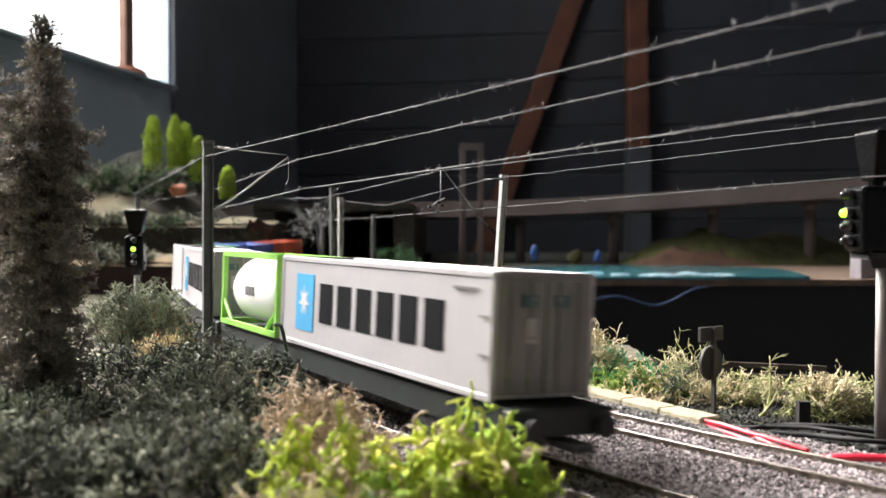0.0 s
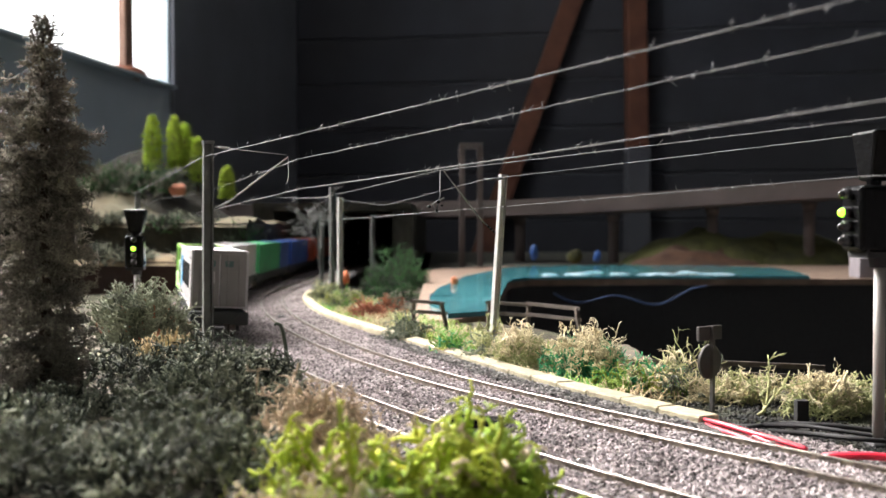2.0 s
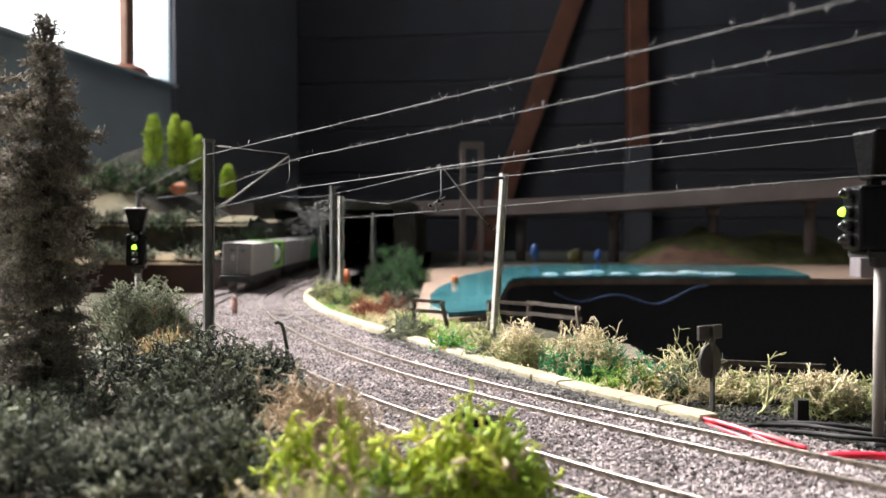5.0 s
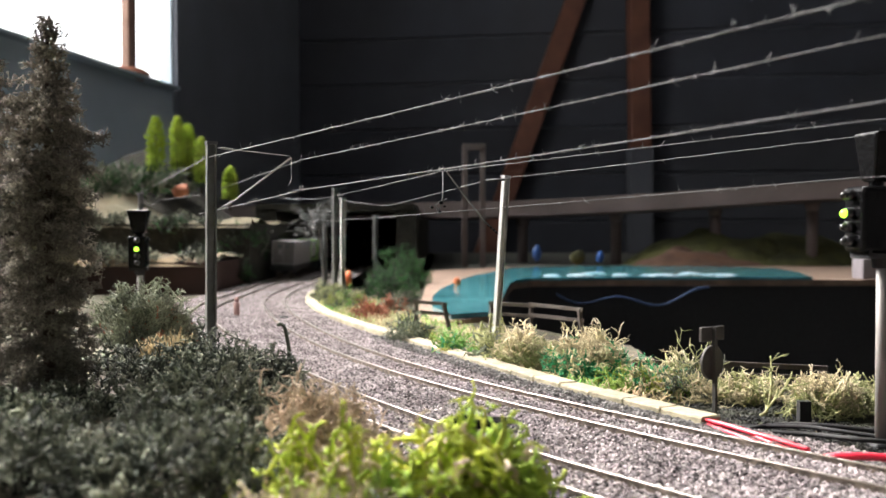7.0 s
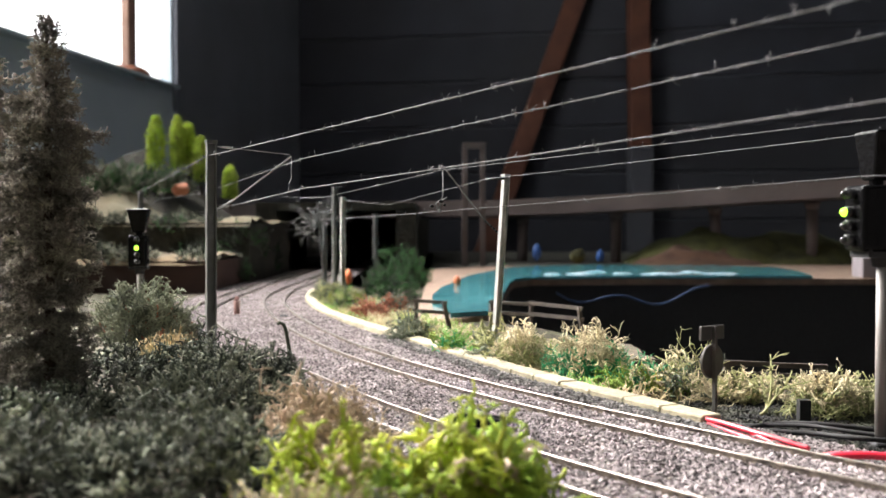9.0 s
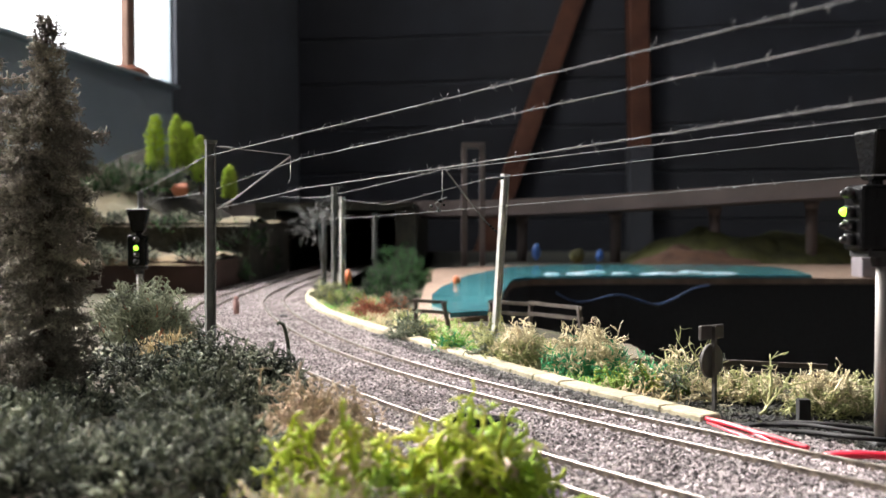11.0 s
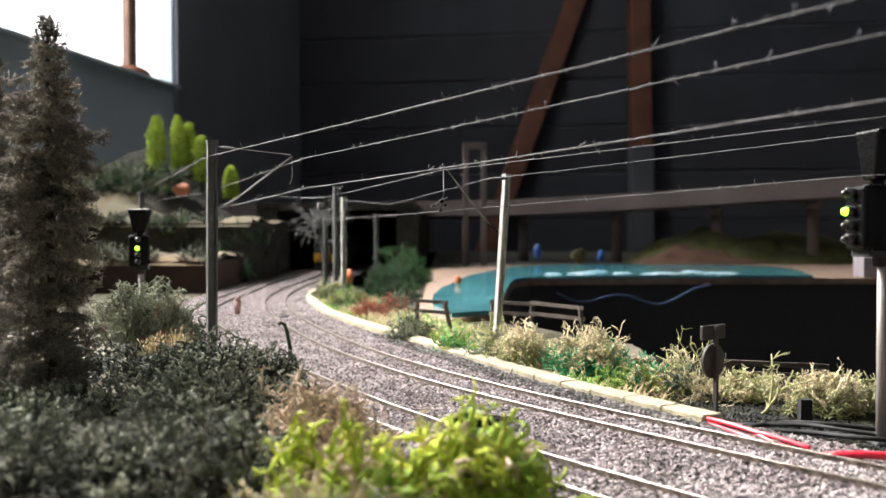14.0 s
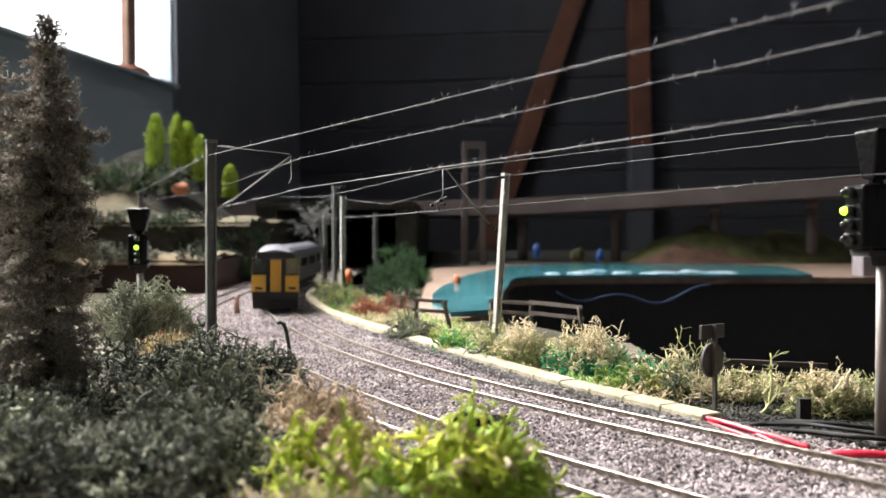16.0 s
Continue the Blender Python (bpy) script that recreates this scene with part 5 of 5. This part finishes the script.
def tank_container(length, label):
    c = empty("tank_container", label, "container", "containers on the train")
    for sy in (-1, 1):
        for z in (0.001, CH - 0.001):
            bm = bmesh.new()
            box(bm, (0, sy * (CW / 2 - 0.001), z), (length, 0.002, 0.002))
            part("frame_rail", bm, M_LIME, c)
        for sx in (-1, 1):
            bm = bmesh.new()
            box(bm, (sx * (length / 2 - 0.001), sy * (CW / 2 - 0.001), CH / 2), (0.002, 0.002, CH))
            part("frame_post", bm, M_LIME, c)
            bm = bmesh.new()
            rod(bm, (sx * length * 0.48, sy * (CW / 2 - 0.001), CH * 0.33), (sx * length * 0.3, sy * (CW / 2 - 0.001), 0.001), 0.0009, 0.0009, 6)
            part("frame_brace", bm, M_LIME, c)
    for sx in (-1, 1):
        for z in (0.001, CH - 0.001):
            bm = bmesh.new()
            box(bm, (sx * (length / 2 - 0.001), 0, z), (0.002, CW - 0.004, 0.002))
            part("frame_rail", bm, M_LIME, c)
    bm = bmesh.new()
    ring = []
    prof = ((-0.5, 0.0), (-0.495, 0.4), (-0.47, 0.68), (-0.41, 0.9), (-0.33, 1.0), (0.33, 1.0), (0.41, 0.9), (0.47, 0.68), (0.495, 0.4), (0.5, 0.0))
    n = 28
    for u, r in prof:
        ring.append([bm.verts.new((u * (length - 0.005), r * 0.0132 * math.cos(2 * math.pi * k / n), 0.0152 + r * 0.0132 * math.sin(2 * math.pi * k / n))) for k in range(n)])
    for a, b in zip(ring, ring[1:]):
        for k in range(n):
            bm.faces.new((a[k], a[(k + 1) % n], b[(k + 1) % n], b[k]))
    bmesh.ops.remove_doubles(bm, verts=bm.verts[:], dist=0.00001)
    bmesh.ops.recalc_face_normals(bm, faces=bm.faces[:])
    part("tank", bm, M_CONT_WHITE, c, "white cylindrical tank", smooth=True)
    for i in range(3):
        bm = bmesh.new()
        box(bm, (0.004 - i * 0.004, 0.0133, 0.0152), (0.0026, 0.0006, 0.0036))
        part("brand_bar", bm, M_CONT_DOOR, c, "grey plain bar")
    bm = bmesh.new()
    box(bm, (0, 0, CH - 0.001), (length * 0.6, 0.007, 0.0006))
    part("walkway", bm, M_CONT_DOOR, c)
    return c


def wagon():
    """A low container flat wagon with two bogies; origin at rail level, middle."""
    w = empty("flat_wagon", "dark green-black container flat wagon on bogies", "wagon", "train wagons")
    L = 0.234
    bm = bmesh.new()
    box(bm, (0, 0, 0.0145), (L, 0.0255, 0.0032))
    for sy in (-1, 1):
        box(bm, (0, sy * 0.0125, 0.0118), (L - 0.01, 0.0012, 0.006))
    for i in range(9):
        box(bm, (-L / 2 + 0.012 + i * (L - 0.024) / 8, 0, 0.0118), (0.0016, 0.025, 0.004))
    part("underframe", bm, M_WAGON, w)
    for sx in (-1, 1):
        bm = bmesh.new()
        box(bm, (sx * (L / 2 - 0.0005), 0, 0.0128), (0.003, 0.0285, 0.0062))
        bevel(bm, 0.0004, 1)
        part("headstock", bm, M_WAGON, w)
        for sy in (-1, 1):
            bm = bmesh.new()
            rod(bm, (sx * L / 2, sy * 0.0098, 0.0122), (sx * (L / 2 + 0.0035), sy * 0.0098, 0.0122), 0.001, 0.001, 10)
            rod(bm, (sx * (L / 2 + 0.0035), sy * 0.0098, 0.0122), (sx * (L / 2 + 0.0045), sy * 0.0098, 0.0122), 0.0026, 0.0026, 14)
            part("buffer", bm, M_BLACKM, w)
        bm = bmesh.new()
        box(bm, (sx * (L / 2 + 0.004), 0, 0.0085), (0.011, 0.005, 0.0016))
        part("coupling", bm, M_BLACKM, w)
        bg = empty("bogie")
        bg.parent = w
        bg.matrix_basis = Matrix.Translation((sx * 0.082, 0, 0))
        for sy in (-1, 1):
            bm = bmesh.new()
            box(bm, (0, sy * 0.0112, 0.0062), (0.03, 0.0016, 0.004))
            box(bm, (0, sy * 0.0112, 0.0082), (0.014, 0.002, 0.004))
            bevel(bm, 0.0005, 1)
            part("side_frame", bm, M_BLACKM, bg)
            for wx in (-0.0105, 0.0105):
                bm = bmesh.new()
                rod(bm, (wx, sy * 0.0075, 0.0056), (wx, sy * 0.0098, 0.0056), 0.0054, 0.0054, 20)
                rod(bm, (wx, sy * 0.0068, 0.0056), (wx, sy * 0.0075, 0.0056), 0.006, 0.006, 20)
                part("wheel", bm, M_RAILSIDE, bg)
    return w


def railcar(nose, label):
    """One car of the electric train; the cab looks towards -x, origin at rail level."""
    c = empty("electric_railcar", label, "train", "electric train cars")
    L, W = 0.228, 0.0325
    prof = [(-W / 2, 0.0095), (-W / 2 - 0.0003, 0.02), (-W / 2 + 0.0004, 0.0335), (-W / 2 + 0.003, 0.0395)]
    roof = [(-W / 2 + 0.003, 0.0395), (-W * 0.3, 0.0425), (-W * 0.14, 0.0438), (0, 0.0442)]
    roof += [(-y, z) for y, z in reversed(roof[:-1])]

    def shell(pts, closed, x0, x1, material, name):
        bm = bmesh.new()
        a = [bm.verts.new((x0, y, z)) for y, z in pts]
        b = [bm.verts.new((x1, y, z)) for y, z in pts]
        n = len(pts)
        for i in range(n if closed else n - 1):
            bm.faces.new((a[i], a[(i + 1) % n], b[(i + 1) % n], b[i]))
        if closed:
            bm.faces.new(a)
            bm.faces.new(b)
        bmesh.ops.recalc_face_normals(bm, faces=bm.faces[:])
        return part(name, bm, material, c)

    body = prof + [(-y, z) for y, z in reversed(prof)]
    shell(body, True, -L / 2, L / 2, M_EMU, "body")
    shell([(y, z + 0.0001) for y, z in roof], True, -L / 2 - 0.0008, L / 2, M_EMU_ROOF, "roof")
    bm = bmesh.new()
    box(bm, (0, 0, 0.0068), (L - 0.03, 0.022, 0.006))
    part("underframe", bm, M_BLACKM, c)
    for sy in (-1, 1):
        for i in range(12):
            x = -L / 2 + 0.022 + i * 0.0166
            bm = bmesh.new()
            tall = i % 4 == 1
            box(bm, (x, sy * (W / 2 + 0.0001), 0.0245 if tall else 0.027), (0.008 if tall else 0.012, 0.0006, 0.02 if tall else 0.0088))
            bevel(bm, 0.0002, 1)
            part("side_door" if tall else "side_window", bm, M_EMU_ROOF if tall else M_GLASS_DARK, c)
    for sx in (-1, 1):
        bg = empty("bogie")
        bg.parent = c
        bg.matrix_basis = Matrix.Translation((sx * 0.078, 0, 0))
        for sy in (-1, 1):
            bm = bmesh.new()
            box(bm, (0, sy * 0.0115, 0.0062), (0.032, 0.0018, 0.005))
            part("side_frame", bm, M_BLACKM, bg)
            for wx in (-0.0125, 0.0125):
                bm = bmesh.new()
                rod(bm, (wx, sy * 0.0072, 0.0058), (wx, sy * 0.0098, 0.0058), 0.0056, 0.0056, 18)
                part("wheel", bm, M_RAILSIDE, bg)
    if nose:
        xf = -L / 2 - 0.0006
        for y, w, z, h, m, nm in ((0.0112, 0.0098, 0.0212, 0.0115, M_YELLOW, "cab_panel"), (-0.0112, 0.0098, 0.0212, 0.0115, M_YELLOW, "cab_panel"),
                                  (0, 0.0075, 0.0262, 0.0225, M_YELLOW, "gangway_door"),
                                  (0.0112, 0.0096, 0.0328, 0.0116, M_GLASS_DARK, "cab_window"), (-0.0112, 0.0096, 0.0328, 0.0116, M_GLASS_DARK, "cab_window"),
                                  (0, 0.026, 0.0408, 0.0042, M_BLACKM, "cab_brow")):
            bm = bmesh.new()
            box(bm, (xf, y, z), (0.0016, w, h))
            bevel(bm, 0.0004, 1)
            part(nm, bm, m, c, "warning-yellow panel" if m == M_YELLOW else "")
        for y in (0.0053, -0.0053):
            bm = bmesh.new()
            box(bm, (xf + 0.0001, y, 0.0262), (0.0018, 0.0026, 0.0245))
            part("gangway_seal", bm, M_BLACKM, c)
        for y in (0.0155, -0.0155):
            bm = bmesh.new()
            box(bm, (xf + 0.0002, y, 0.0272), (0.0014, 0.0012, 0.0235))
            part("corner_post", bm, M_YELLOW, c, "warning-yellow corner post")
        for y in (0.0115, -0.0115):
            bm = bmesh.new()
            box(bm, (xf - 0.0006, y, 0.0178), (0.001, 0.005, 0.0016))
            part("headlight", bm, M_BLACKM, c)
            bm = bmesh.new()
            rod(bm, (xf, y * 0.85, 0.0085), (xf - 0.006, y * 0.85, 0.0085), 0.0014, 0.0022, 12)
            part("buffer", bm, M_BLACKM, c)
        bm = bmesh.new()
        box(bm, (xf + 0.0006, 0, 0.0095), (0.004, 0.031, 0.0115))
        box(bm, (xf - 0.004, 0, 0.007), (0.008, 0.005, 0.002))
        part("buffer_beam", bm, M_BLACKM, c)
    return c


# the freight train, from its tail: wagons and what stands on them
TRAIN = []
wg = wagon()
TRAIN.append((wg, 0.109, 0.0, 0.0))
for i in range(1, 5):
    TRAIN.append((copy_thing(wg, Matrix()), 0.109 + i * 0.243, 0.0, 0.0))
load = (
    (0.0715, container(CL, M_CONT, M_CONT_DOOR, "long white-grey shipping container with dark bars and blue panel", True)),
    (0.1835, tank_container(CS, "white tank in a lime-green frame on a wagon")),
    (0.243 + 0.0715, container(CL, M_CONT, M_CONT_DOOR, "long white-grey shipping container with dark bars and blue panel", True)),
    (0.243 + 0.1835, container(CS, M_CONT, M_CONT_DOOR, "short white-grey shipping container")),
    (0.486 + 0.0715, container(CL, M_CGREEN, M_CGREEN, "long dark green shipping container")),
    (0.486 + 0.1835, container(CS, M_CBLUE, M_CBLUE, "short dark blue shipping container")),
    (0.729 + 0.0715, container(CL, M_CBLUE, M_CBLUE, "long dark blue shipping container")),
    (0.729 + 0.1835, container(CS, M_CRED, M_CRED, "short orange-red shipping container")),
    (0.972 + 0.0715, container(CL, M_CRED, M_CRED, "long orange-red shipping container")))
for at, ob in load:
    k = int(at / 0.243)
    TRAIN.append((ob, 0.109 + k * 0.243, at - (0.109 + k * 0.243), DECK))
RAILCARS = [(railcar(True, "electric railcar with a yellow cab end and dark windows"), 0.114),
            (railcar(False, "trailing grey electric railcar with dark windows"), 0.350)]

# ---- kerb stones, last of the structure ----
kerb = empty("kerb", "cream stone kerb along the far track", "kerb", kind="structure")
bm = bmesh.new()
box(bm, (0, 0, 0), (0.0178, 0.0082, 0.0052))
bevel(bm, 0.0005, 1)
stone_mesh = mesh_of("kerb_stone", bm, M_KERB)
rk = random.Random(5)
for i in range(40):
    s = 0.099 + i * 0.0183
    p, h = on_track(BACK, s, kerb_offset(s) + 0.0035, -0.0014 + rk.uniform(-0.0002, 0.0002))
    p2, _ = on_track(BACK, s + 0.018, kerb_offset(s + 0.018) + 0.0035)
    ob = new("kerb_stone", stone_mesh)
    ob.parent = kerb
    ob.matrix_basis = Matrix.Translation(p) @ pose(0, 0, 0, 0, 0, math.degrees(math.atan2(p2.y - p.y, p2.x - p.x)) + rk.uniform(-1, 1))


def freight_tail(t):
    """How far the freight train's tail has come along the near track."""
    return float(np.interp(t, (0.0, 2.5, 4.0, 6.5, 11.0), (0.164, 0.5365, 0.746, 1.118, 1.79)))


def railcar_nose(t):
    return 0.525 + 0.315 * (16.0 - max(t, 11.6))


def stand(path, s, half, along, z, lean, back=False):
    """The pose of a car whose bogies stand half a base either side of s."""
    a, _ = on_track(path, s - half)
    b, _ = on_track(path, s + half)
    h = math.degrees(math.atan2(b.y - a.y, b.x - a.x))
    c = (a + b) / 2
    return Matrix.Translation(c) @ pose(0, 0, 0, 0, 0, h) @ pose(0, 0, 0, lean, 0, 0) @ Matrix.Translation((along, 0, z))


def motions():
    times = [i * 0.5 for i in range(33)]
    for ob, mid, along, z in TRAIN:
        walk(ob, [(t, stand(FRONT, freight_tail(t) + mid, 0.082, along, z, 2.6)) for t in times])
    for ob, mid in RAILCARS:
        walk(ob, [(t, stand(BACK, railcar_nose(t) + mid, 0.078, 0, 0, 0.6) @ Matrix.Translation((0, 0.002, 0))) for t in times])


motions()
